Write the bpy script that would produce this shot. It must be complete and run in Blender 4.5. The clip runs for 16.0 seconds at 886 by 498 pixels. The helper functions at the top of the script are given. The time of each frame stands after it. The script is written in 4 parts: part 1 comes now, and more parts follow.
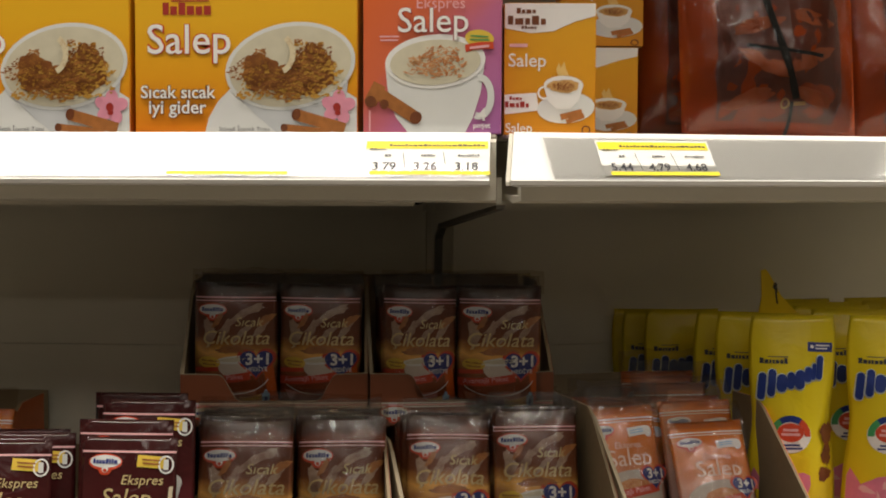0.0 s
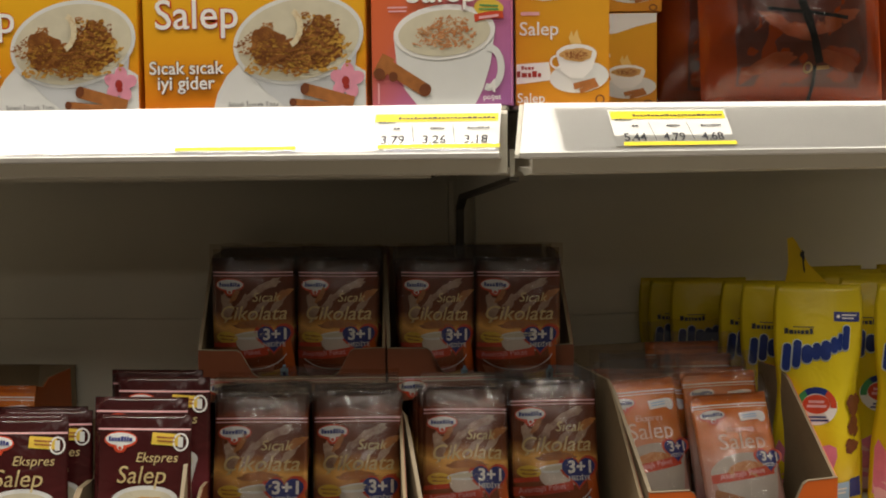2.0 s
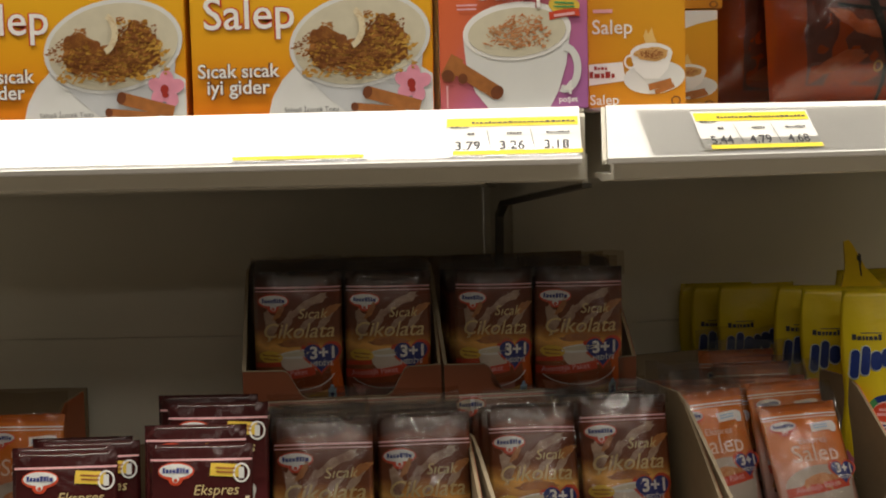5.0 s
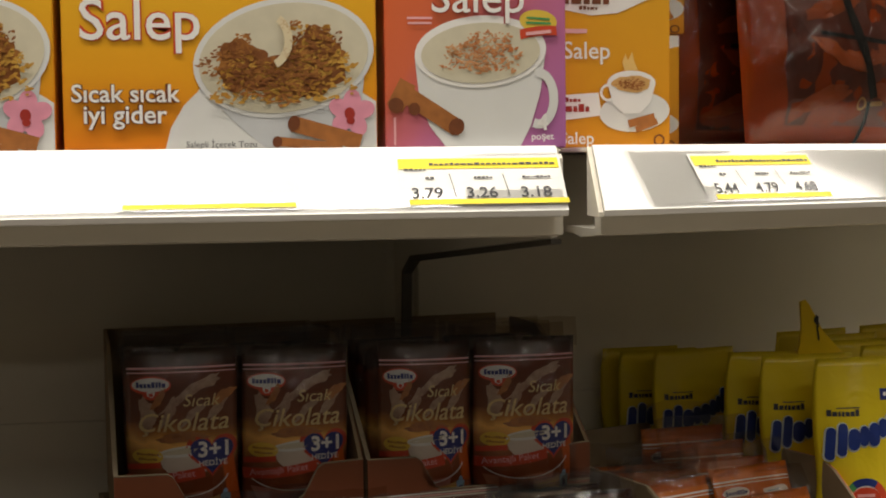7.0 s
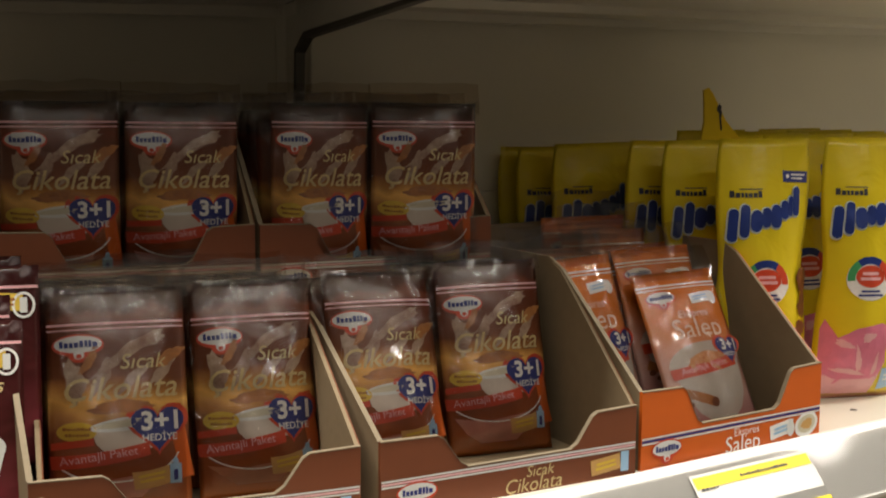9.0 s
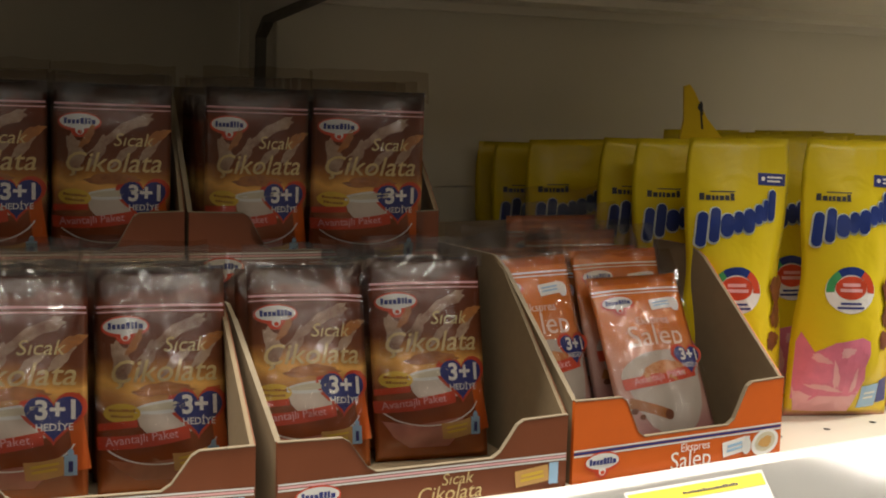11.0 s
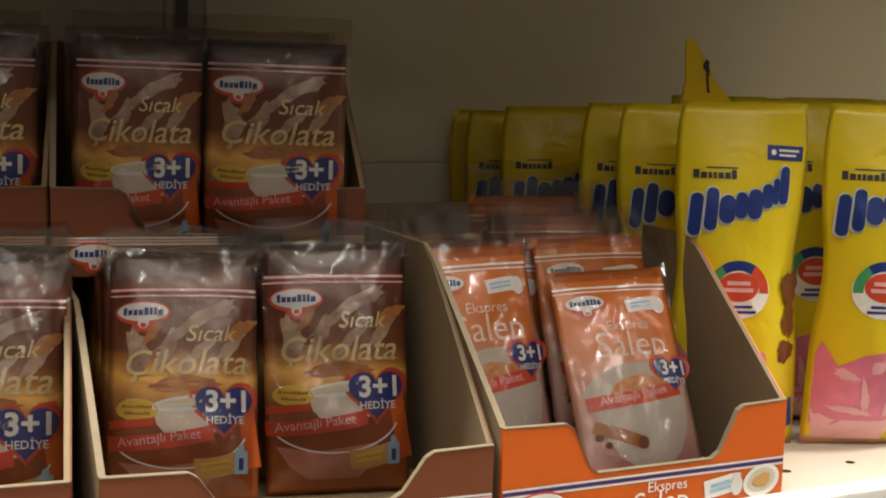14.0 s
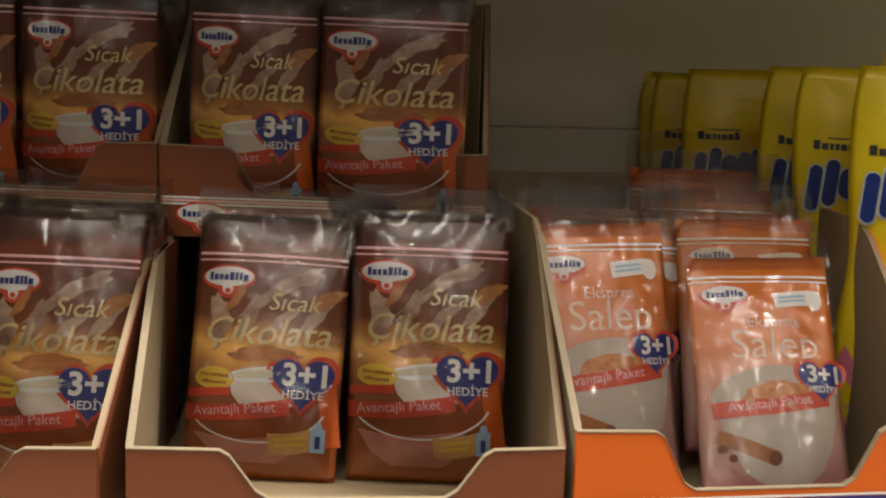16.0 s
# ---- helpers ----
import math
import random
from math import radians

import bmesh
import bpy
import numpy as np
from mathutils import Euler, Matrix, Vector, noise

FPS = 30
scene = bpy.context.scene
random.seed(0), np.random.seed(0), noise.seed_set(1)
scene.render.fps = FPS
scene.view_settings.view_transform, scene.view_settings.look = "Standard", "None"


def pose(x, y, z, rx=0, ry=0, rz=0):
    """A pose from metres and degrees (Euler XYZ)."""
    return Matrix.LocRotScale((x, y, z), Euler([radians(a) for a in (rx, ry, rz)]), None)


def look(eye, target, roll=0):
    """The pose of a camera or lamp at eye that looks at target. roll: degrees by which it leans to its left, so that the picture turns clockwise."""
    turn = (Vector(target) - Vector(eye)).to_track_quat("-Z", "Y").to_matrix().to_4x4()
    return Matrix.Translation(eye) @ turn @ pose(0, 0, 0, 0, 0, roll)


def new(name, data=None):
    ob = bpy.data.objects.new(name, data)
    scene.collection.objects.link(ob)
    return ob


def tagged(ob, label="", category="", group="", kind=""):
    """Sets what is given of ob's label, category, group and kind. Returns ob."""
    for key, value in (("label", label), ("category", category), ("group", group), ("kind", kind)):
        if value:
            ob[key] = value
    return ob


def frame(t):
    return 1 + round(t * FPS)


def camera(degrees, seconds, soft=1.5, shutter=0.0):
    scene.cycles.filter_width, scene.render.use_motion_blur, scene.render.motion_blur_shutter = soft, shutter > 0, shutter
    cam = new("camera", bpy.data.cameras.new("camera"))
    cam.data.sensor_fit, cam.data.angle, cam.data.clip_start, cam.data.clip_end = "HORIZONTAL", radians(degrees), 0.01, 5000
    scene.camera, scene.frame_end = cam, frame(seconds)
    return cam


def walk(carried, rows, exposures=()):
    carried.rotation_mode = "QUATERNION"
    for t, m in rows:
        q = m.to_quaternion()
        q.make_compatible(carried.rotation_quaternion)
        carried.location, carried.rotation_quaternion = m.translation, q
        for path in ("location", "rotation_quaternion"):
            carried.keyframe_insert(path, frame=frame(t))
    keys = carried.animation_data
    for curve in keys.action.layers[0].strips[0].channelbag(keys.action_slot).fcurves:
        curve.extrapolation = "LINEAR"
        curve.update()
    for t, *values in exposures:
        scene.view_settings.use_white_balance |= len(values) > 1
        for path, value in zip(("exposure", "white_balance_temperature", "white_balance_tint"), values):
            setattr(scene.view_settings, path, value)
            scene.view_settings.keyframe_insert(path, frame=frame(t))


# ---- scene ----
cam = camera(36.7, 16.0, soft=1.9, shutter=0.35)
PATH = [
    (0, (0.025, -0.972, 1.323), (-0.103, 1.021, 1.214), 0.2),
    (0.5, (0.031, -0.958, 1.325), (-0.128, 1.032, 1.209), 0.3),
    (1, (0.036, -0.96, 1.332), (-0.144, 1.027, 1.195), -0.1),
    (1.5, (0.05, -0.953, 1.328), (-0.15, 1.031, 1.174), -0.4),
    (2, (0.059, -0.956, 1.332), (-0.159, 1.024, 1.164), -0.7),
    (2.5, (0.057, -0.956, 1.326), (-0.167, 1.024, 1.157), -0.8),
    (3, (0.045, -0.948, 1.326), (-0.166, 1.033, 1.15), -1.1),
    (3.5, (0.024, -0.958, 1.343), (-0.168, 1.023, 1.148), -1.5),
    (4, (-0.015, -0.953, 1.336), (-0.156, 1.033, 1.145), -1.4),
    (4.2, (-0.034, -0.952, 1.335), (-0.154, 1.035, 1.147), -1.5),
    (6.3, (-0.091, -0.773, 1.349), (-0.043, 1.221, 1.197), 0.9),
    (6.5, (-0.12, -0.753, 1.35), (0.009, 1.237, 1.191), 0.3),
    (7, (-0.175, -0.722, 1.344), (0.124, 1.252, 1.22), -0.7),
    (7.5, (-0.208, -0.717, 1.305), (0.216, 1.235, 1.212), -0.6),
    (8, (-0.205, -0.718, 1.284), (0.273, 1.218, 1.125), -0.5),
    (8.5, (-0.191, -0.711, 1.268), (0.285, 1.22, 1.052), -0.0),
    (9, (-0.182, -0.69, 1.249), (0.292, 1.237, 0.997), 0.3),
    (9.2, (-0.177, -0.683, 1.25), (0.295, 1.241, 0.974), 0.6),
    (11.3, (-0.062, -0.674, 1.242), (0.225, 1.289, 0.991), 1.7),
    (11.5, (-0.042, -0.681, 1.248), (0.199, 1.287, 0.987), 1.7),
    (12, (0.001, -0.689, 1.256), (0.155, 1.287, 0.99), 2.2),
    (12.5, (0.023, -0.667, 1.263), (0.14, 1.31, 0.981), 2.0),
    (13, (0.033, -0.617, 1.266), (0.144, 1.358, 0.969), 1.8),
    (13.5, (0.021, -0.571, 1.249), (0.176, 1.401, 0.956), 2.1),
    (14, (0.024, -0.545, 1.227), (0.207, 1.428, 0.95), 1.6),
    (14.5, (0.061, -0.52, 1.222), (0.165, 1.453, 0.909), 1.7),
    (15, (0.12, -0.505, 1.226), (-0.012, 1.459, 0.871), 1.8),
    (15.5, (0.141, -0.5, 1.22), (-0.14, 1.451, 0.879), 1.7),
    (16, (0.137, -0.486, 1.228), (-0.221, 1.451, 0.878), 1.9),
]
walk(cam, [(t, look(eye, target, roll)) for t, eye, target, roll in PATH],
     [(0, 0.2), (4.2, 0.2), (7.0, 0.15), (8.0, 0.33), (9.0, 0.5), (11.5, 0.65), (12.5, 0.62), (14, 0.84), (16, 0.98)])

# ---- light: neon strips over the aisle and two added fills, closed shop around ----
world = bpy.data.worlds.new("shop_air")
world.use_nodes = True
world.node_tree.nodes["Background"].inputs[0].default_value = (0.9, 0.85, 0.75, 1)
world.node_tree.nodes["Background"].inputs[1].default_value = 0.01
scene.world = world


def strip(name, x, y, sx, sy, power):
    la = bpy.data.lights.new(name, "AREA")
    la.shape, la.size, la.size_y, la.energy, la.color = "RECTANGLE", sx, sy, power, (1.0, 0.93, 0.82)
    ob = new(name, la)
    ob.matrix_world = pose(x, y, 2.62)
    return ob


strip("neon_light_near", -0.66, -0.25, 1.64, 0.14, 27)
strip("neon_light_side", 1.95, 0.02, 1.5, 0.4, 46)
# added fill, no known lamp: brightens the turned bay's rail and pack fronts
strip("fill_light_mid", 0.25, -1.0, 2.2, 0.14, 8.5)
strip("neon_light_far", 0.7, -1.9, 2.4, 0.3, 8)
# added fill deep in the aisle: lifts the back panel and film highlights
strip("fill_light_distant", 0.4, -3.5, 3.6, 0.3, 8)

# ---- materials ----
MATS = {}


def mat(name, col, rough=0.5, metal=0.0, vary=0.12, scale=60.0, bump=0.0, bump_scale=200.0, spec=0.5, emit=0.0):
    if name in MATS:
        return MATS[name]
    m = bpy.data.materials.new(name)
    m.use_nodes = True
    nt = m.node_tree
    b = nt.nodes["Principled BSDF"]
    b.inputs["Roughness"].default_value, b.inputs["Metallic"].default_value = rough, metal
    b.inputs["Specular IOR Level"].default_value = spec
    tc = nt.nodes.new("ShaderNodeTexCoord")
    n1 = nt.nodes.new("ShaderNodeTexNoise")
    n1.inputs["Scale"].default_value, n1.inputs["Detail"].default_value = scale, 6
    n2 = nt.nodes.new("ShaderNodeTexNoise")
    n2.inputs["Scale"].default_value = scale * 0.13
    for n in (n1, n2):
        nt.links.new(tc.outputs["Object"], n.inputs["Vector"])
    add = nt.nodes.new("ShaderNodeMath")
    nt.links.new(n1.outputs["Fac"], add.inputs[0])
    nt.links.new(n2.outputs["Fac"], add.inputs[1])
    mr = nt.nodes.new("ShaderNodeMapRange")
    mr.inputs["From Min"].default_value, mr.inputs["From Max"].default_value = 0.6, 1.4
    mr.inputs["To Min"].default_value, mr.inputs["To Max"].default_value = 1 - vary, 1 + vary
    nt.links.new(add.outputs[0], mr.inputs["Value"])
    hs = nt.nodes.new("ShaderNodeHueSaturation")
    hs.inputs["Color"].default_value = (*col, 1)
    nt.links.new(mr.outputs[0], hs.inputs["Value"])
    nt.links.new(hs.outputs[0], b.inputs["Base Color"])
    if bump:
        n3 = nt.nodes.new("ShaderNodeTexNoise")
        n3.inputs["Scale"].default_value = bump_scale
        nt.links.new(tc.outputs["Object"], n3.inputs["Vector"])
        bp = nt.nodes.new("ShaderNodeBump")
        bp.inputs["Strength"].default_value, bp.inputs["Distance"].default_value = bump, 0.002
        nt.links.new(n3.outputs["Fac"], bp.inputs["Height"])
        nt.links.new(bp.outputs[0], b.inputs["Normal"])
    MATS[name] = m
    return m


def printed(name, stops, rough=0.3, axis="V", wobble=0.12, crease=0.25):
    """A printed wrapper whose colours run along the UV axis, with soft clouds and foil creases."""
    if name in MATS:
        return MATS[name]
    m = bpy.data.materials.new(name)
    m.use_nodes = True
    nt = m.node_tree
    b = nt.nodes["Principled BSDF"]
    b.inputs["Roughness"].default_value = rough
    uv = nt.nodes.new("ShaderNodeUVMap")
    sp = nt.nodes.new("ShaderNodeSeparateXYZ")
    nt.links.new(uv.outputs[0], sp.inputs[0])
    tc = nt.nodes.new("ShaderNodeTexCoord")
    nz = nt.nodes.new("ShaderNodeTexNoise")
    nz.inputs["Scale"].default_value, nz.inputs["Detail"].default_value = 45, 4
    nt.links.new(tc.outputs["Object"], nz.inputs["Vector"])
    mul = nt.nodes.new("ShaderNodeMath")
    mul.operation = "MULTIPLY_ADD"
    nt.links.new(nz.outputs["Fac"], mul.inputs[0])
    mul.inputs[1].default_value = wobble
    if axis == "D":
        s2 = nt.nodes.new("ShaderNodeMath")
        s2.operation = "SUBTRACT"
        nt.links.new(sp.outputs["X"], s2.inputs[0])
        nt.links.new(sp.outputs["Y"], s2.inputs[1])
        s3 = nt.nodes.new("ShaderNodeMath")
        s3.operation = "MULTIPLY_ADD"
        nt.links.new(s2.outputs[0], s3.inputs[0])
        s3.inputs[1].default_value, s3.inputs[2].default_value = 0.5, 0.5
        nt.links.new(s3.outputs[0], mul.inputs[2])
    else:
        nt.links.new(sp.outputs["Y" if axis == "V" else "X"], mul.inputs[2])
    sub = nt.nodes.new("ShaderNodeMath")
    sub.operation = "SUBTRACT"
    nt.links.new(mul.outputs[0], sub.inputs[0])
    sub.inputs[1].default_value = wobble / 2
    ramp = nt.nodes.new("ShaderNodeValToRGB")
    els = ramp.color_ramp.elements
    els[0].position, els[0].color = stops[0][0], (*stops[0][1], 1)
    els[1].position, els[1].color = stops[-1][0], (*stops[-1][1], 1)
    for p, c in stops[1:-1]:
        els.new(p).color = (*c, 1)
    nt.links.new(sub.outputs[0], ramp.inputs[0])
    out = ramp.outputs[0]
    nt.links.new(out, b.inputs["Base Color"])
    if crease:
        n3 = nt.nodes.new("ShaderNodeTexNoise")
        n3.inputs["Scale"].default_value, n3.inputs["Distortion"].default_value = 38, 1.2
        nt.links.new(tc.outputs["Object"], n3.inputs["Vector"])
        bp = nt.nodes.new("ShaderNodeBump")
        bp.inputs["Strength"].default_value, bp.inputs["Distance"].default_value = crease, 0.004
        nt.links.new(n3.outputs["Fac"], bp.inputs["Height"])
        nt.links.new(bp.outputs[0], b.inputs["Normal"])
    MATS[name] = m
    return m


def film_mat(name, gloss, tint, rough, relief=0.008, ior=1.45):
    """Thin clear plastic: mostly see-through, with sharp creased reflections."""
    m = bpy.data.materials.new(name)
    m.use_nodes = True
    nt = m.node_tree
    nt.nodes.remove(nt.nodes["Principled BSDF"])
    out = nt.nodes["Material Output"]
    tr, gl, mix = nt.nodes.new("ShaderNodeBsdfTransparent"), nt.nodes.new("ShaderNodeBsdfGlossy"), nt.nodes.new("ShaderNodeMixShader")
    tr.inputs[0].default_value = (*tint, 1)
    gl.inputs["Roughness"].default_value = rough
    tc = nt.nodes.new("ShaderNodeTexCoord")
    mp = nt.nodes.new("ShaderNodeMapping")
    mp.inputs["Rotation"].default_value = (0.2, 0.35, 0.1)
    mp.inputs["Scale"].default_value = (1.8, 1, 0.62)
    inf, va = nt.nodes.new("ShaderNodeObjectInfo"), nt.nodes.new("ShaderNodeVectorMath")
    nt.links.new(tc.outputs["Object"], va.inputs[0])
    nt.links.new(inf.outputs["Random"], va.inputs[1])
    nt.links.new(va.outputs[0], mp.inputs[0])
    nz = nt.nodes.new("ShaderNodeTexNoise")
    nz.inputs["Scale"].default_value, nz.inputs["Detail"].default_value, nz.inputs["Distortion"].default_value = 22, 2, 1.2
    nt.links.new(mp.outputs[0], nz.inputs["Vector"])
    bp = nt.nodes.new("ShaderNodeBump")
    bp.inputs["Strength"].default_value, bp.inputs["Distance"].default_value = 1.0, relief
    nt.links.new(nz.outputs["Fac"], bp.inputs["Height"])
    nt.links.new(bp.outputs[0], gl.inputs["Normal"])
    fr = nt.nodes.new("ShaderNodeFresnel")
    fr.inputs[0].default_value = ior
    ad = nt.nodes.new("ShaderNodeMath")
    nt.links.new(fr.outputs[0], ad.inputs[0])
    ad.inputs[1].default_value = gloss
    ad.use_clamp = True
    nt.links.new(ad.outputs[0], mix.inputs[0])
    nt.links.new(tr.outputs[0], mix.inputs[1])
    nt.links.new(gl.outputs[0], mix.inputs[2])
    nt.links.new(mix.outputs[0], out.inputs[0])
    return m


def clear_sheet(name):
    """Smooth stiff clear plastic."""
    m = bpy.data.materials.new(name)
    m.use_nodes = True
    nt = m.node_tree
    nt.nodes.remove(nt.nodes["Principled BSDF"])
    tr, gl, mix, fr = [nt.nodes.new("ShaderNode" + k) for k in ("BsdfTransparent", "BsdfGlossy", "MixShader", "Fresnel")]
    gl.inputs["Roughness"].default_value = 0.075
    fr.inputs[0].default_value = 1.5
    nt.links.new(fr.outputs[0], mix.inputs[0])
    nt.links.new(tr.outputs[0], mix.inputs[1])
    nt.links.new(gl.outputs[0], mix.inputs[2])
    nt.links.new(mix.outputs[0], nt.nodes["Material Output"].inputs[0])
    return m


FILM = film_mat("clear_film", 0.0, (0.98, 0.97, 0.96), 0.09, 0.012)
BAGFILM = film_mat("bag_film", 0.0, (0.97, 0.96, 0.95), 0.05, 0.005)
COVER = clear_sheet("clear_rail_cover")
FLAP = film_mat("film_flap", 0.0, (0.78, 0.72, 0.64), 0.3, 0.003, 1.22)
M_STEEL = mat("painted_steel", (0.72, 0.68, 0.58), 0.42, vary=0.05, scale=25, bump=0.04)
M_PANEL = mat("painted_back_panel", (0.72, 0.68, 0.57), 0.5, vary=0.06, scale=9, bump=0.05)
M_RAIL = mat("white_rail_plastic", (0.86, 0.85, 0.82), 0.3, vary=0.02)
M_PAPER = mat("label_paper", (0.8, 0.79, 0.76), 0.55, vary=0.03)
M_YEL = mat("label_yellow", (0.85, 0.68, 0.02), 0.55, vary=0.05)
M_INK = mat("black_ink", (0.03, 0.03, 0.035), 0.5)
# near-black: painted shade of gap, open ends and holes; also the bag's print
M_SHADEPRINT = mat("gap_shade_and_print", (0.02, 0.018, 0.015), 0.8)
M_CARD = mat("grey_brown_card", (0.25, 0.185, 0.108), 0.75, vary=0.1, scale=120, bump=0.1)
M_BROWNB = mat("brown_print_card", (0.18, 0.05, 0.017), 0.5, vary=0.06, scale=80)
M_ORANGEB = mat("orange_print_card", (0.62, 0.115, 0.008), 0.45, vary=0.05, scale=80)
M_EDGE = mat("cut_card_edge", (0.26, 0.205, 0.135), 0.8, scale=300)
M_WHITE = mat("white_print", (0.82, 0.8, 0.77), 0.4, vary=0.03)
M_RED = mat("red_print", (0.58, 0.06, 0.02), 0.4, vary=0.06)
M_BLUE = mat("navy_print", (0.025, 0.035, 0.19), 0.4, vary=0.05)
M_GOLD = mat("gold_print", (0.66, 0.52, 0.25), 0.35, metal=0.1, vary=0.2, scale=200)
M_CREAM = mat("cream_foam", (0.6, 0.55, 0.41), 0.5, vary=0.1, scale=90)
M_CUP = mat("cup_grey_white", (0.7, 0.7, 0.68), 0.4, vary=0.06, scale=40)
M_CUPSHADE = mat("cup_shade_print", (0.55, 0.56, 0.57), 0.4, vary=0.1, scale=30)
M_STEAM = mat("pale_steam_print", (0.76, 0.5, 0.16), 0.4, vary=0.2)
M_CINN = mat("cinnamon_print", (0.36, 0.13, 0.03), 0.45, vary=0.35, scale=160)
M_CINND = mat("cinnamon_dark_print", (0.16, 0.045, 0.012), 0.45, vary=0.3, scale=160)
M_PETAL = mat("pink_petal_print", (0.75, 0.3, 0.4), 0.4, vary=0.12, scale=120)
M_PINK = mat("pink_splash_print", (0.72, 0.2, 0.3), 0.35, vary=0.22, scale=90)
M_PALEPINK = mat("pale_pink_print", (0.78, 0.42, 0.44), 0.35, vary=0.1)
M_TAN = mat("tan_print", (0.62, 0.36, 0.12), 0.45, vary=0.1, scale=150)
M_LBLUE = mat("light_blue_print", (0.35, 0.55, 0.75), 0.4)
M_MBLUE = mat("bright_blue_print", (0.013, 0.035, 0.2), 0.35, vary=0.25, scale=90)
M_GREEN = mat("green_print", (0.05, 0.3, 0.1), 0.4)
M_COCOA = mat("cocoa_print", (0.17, 0.035, 0.014), 0.4, vary=0.3, scale=120)
M_YBADGE = mat("yellow_badge", (0.72, 0.5, 0.06), 0.4, vary=0.08)
M_BAGRED = mat("rust_print", (0.5, 0.11, 0.025), 0.35, vary=0.35, scale=60)
M_DARKRED = mat("dark_red_print", (0.35, 0.03, 0.02), 0.4)

def speckled(name, a, c, scale, lo, hi, rough=0.45):
    """Two printed colours broken up by fine grain."""
    m = mat(name, a, rough)
    nt = m.node_tree
    b = nt.nodes["Principled BSDF"]
    tc = nt.nodes.new("ShaderNodeTexCoord")
    n = nt.nodes.new("ShaderNodeTexNoise")
    n.inputs["Scale"].default_value, n.inputs["Detail"].default_value, n.inputs["Roughness"].default_value = scale, 8, 0.75
    nt.links.new(tc.outputs["Object"], n.inputs["Vector"])
    r = nt.nodes.new("ShaderNodeValToRGB")
    r.color_ramp.elements[0].position, r.color_ramp.elements[0].color = lo, (*a, 1)
    r.color_ramp.elements[1].position, r.color_ramp.elements[1].color = hi, (*c, 1)
    nt.links.new(n.outputs["Fac"], r.inputs[0])
    nt.links.new(r.outputs[0], b.inputs["Base Color"])
    return m


M_GOLDUST = speckled("golden_spice", (0.42, 0.19, 0.02), (0.62, 0.36, 0.06), 120, 0.42, 0.62)
M_DUST = speckled("cinnamon_dusted_foam", (0.2, 0.062, 0.01), (0.42, 0.17, 0.03), 120, 0.45, 0.66)
M_SWIRLF = speckled("flecked_foam", (0.68, 0.58, 0.38), (0.4, 0.19, 0.05), 170, 0.56, 0.68)
M_DUST2 = speckled("fine_dusted_foam", (0.5, 0.16, 0.04), (0.66, 0.36, 0.16), 160, 0.42, 0.62)
P_CHOC = printed("chocolate_wrapper", [(0.0, (0.46, 0.13, 0.02)), (0.1, (0.31, 0.08, 0.022)), (0.27, (0.23, 0.062, 0.024)), (0.36, (0.3, 0.11, 0.05)), (0.42, (0.54, 0.26, 0.085)), (0.49, (0.92, 0.52, 0.14)),
                                       (0.54, (0.5, 0.22, 0.06)), (0.6, (0.19, 0.06, 0.026)), (0.78, (0.12, 0.034, 0.017)), (0.87, (0.15, 0.034, 0.015)), (0.91, (0.06, 0.016, 0.009)), (1.0, (0.045, 0.013, 0.008))],
                 0.24, wobble=0.2)
M_SWIRL = speckled("cream_swirl_print", (0.5, 0.36, 0.26), (0.24, 0.12, 0.08), 70, 0.4, 0.64, 0.3)
M_SWIRLO = speckled("amber_swirl_print", (0.5, 0.2, 0.05), (0.24, 0.09, 0.04), 60, 0.4, 0.66, 0.3)
M_COCUP = mat("dim_cup_print", (0.62, 0.53, 0.45), 0.4, vary=0.12, scale=110)
M_SALTXT = mat("salep_letters", (0.8, 0.62, 0.5), 0.4)
M_SCUP = mat("salep_cup_print", (0.48, 0.42, 0.36), 0.4, vary=0.15, scale=70)
M_COMUG = mat("mug_print", (0.46, 0.17, 0.09), 0.35, vary=0.45, scale=70)
M_COPINK = mat("pink_mug_print", (0.55, 0.22, 0.17), 0.35, vary=0.45, scale=70)
P_SALEP = printed("orange_wrapper", [(0.0, (0.42, 0.17, 0.18)), (0.2, (0.5, 0.3, 0.26)), (0.42, (0.56, 0.27, 0.2)), (0.58, (0.62, 0.22, 0.08)), (0.7, (0.62, 0.18, 0.025)), (1.0, (0.58, 0.155, 0.012))], 0.26, wobble=0.22)
P_DARK = printed("maroon_wrapper", [(0.0, (0.26, 0.045, 0.06)), (0.45, (0.07, 0.013, 0.013)), (1.0, (0.035, 0.008, 0.008))], 0.16, crease=0.4)
P_YELLOW = printed("yellow_wrapper", [(0.0, (0.72, 0.3, 0.3)), (0.03, (0.7, 0.51, 0.018)), (0.5, (0.74, 0.58, 0.016)), (0.8, (0.71, 0.55, 0.013)), (1.0, (0.62, 0.47, 0.011))], 0.27, wobble=0.04)
P_YBOX = printed("yellow_box_print", [(0.0, (0.72, 0.2, 0.008)), (0.35, (0.78, 0.34, 0.01)), (0.75, (0.78, 0.42, 0.015)), (1.0, (0.75, 0.38, 0.01))], 0.35, wobble=0.05, crease=0.03)
P_PINKBOX = printed("pink_box_print", [(0.0, (0.7, 0.13, 0.02)), (0.38, (0.66, 0.14, 0.06)), (0.6, (0.5, 0.14, 0.26)), (1.0, (0.42, 0.15, 0.4))], 0.35, axis="D", wobble=0.08, crease=0.03)
P_CROWN = printed("amber_box_print", [(0.0, (0.66, 0.26, 0.01)), (1.0, (0.74, 0.37, 0.012))], 0.38, wobble=0.05, crease=0.03)
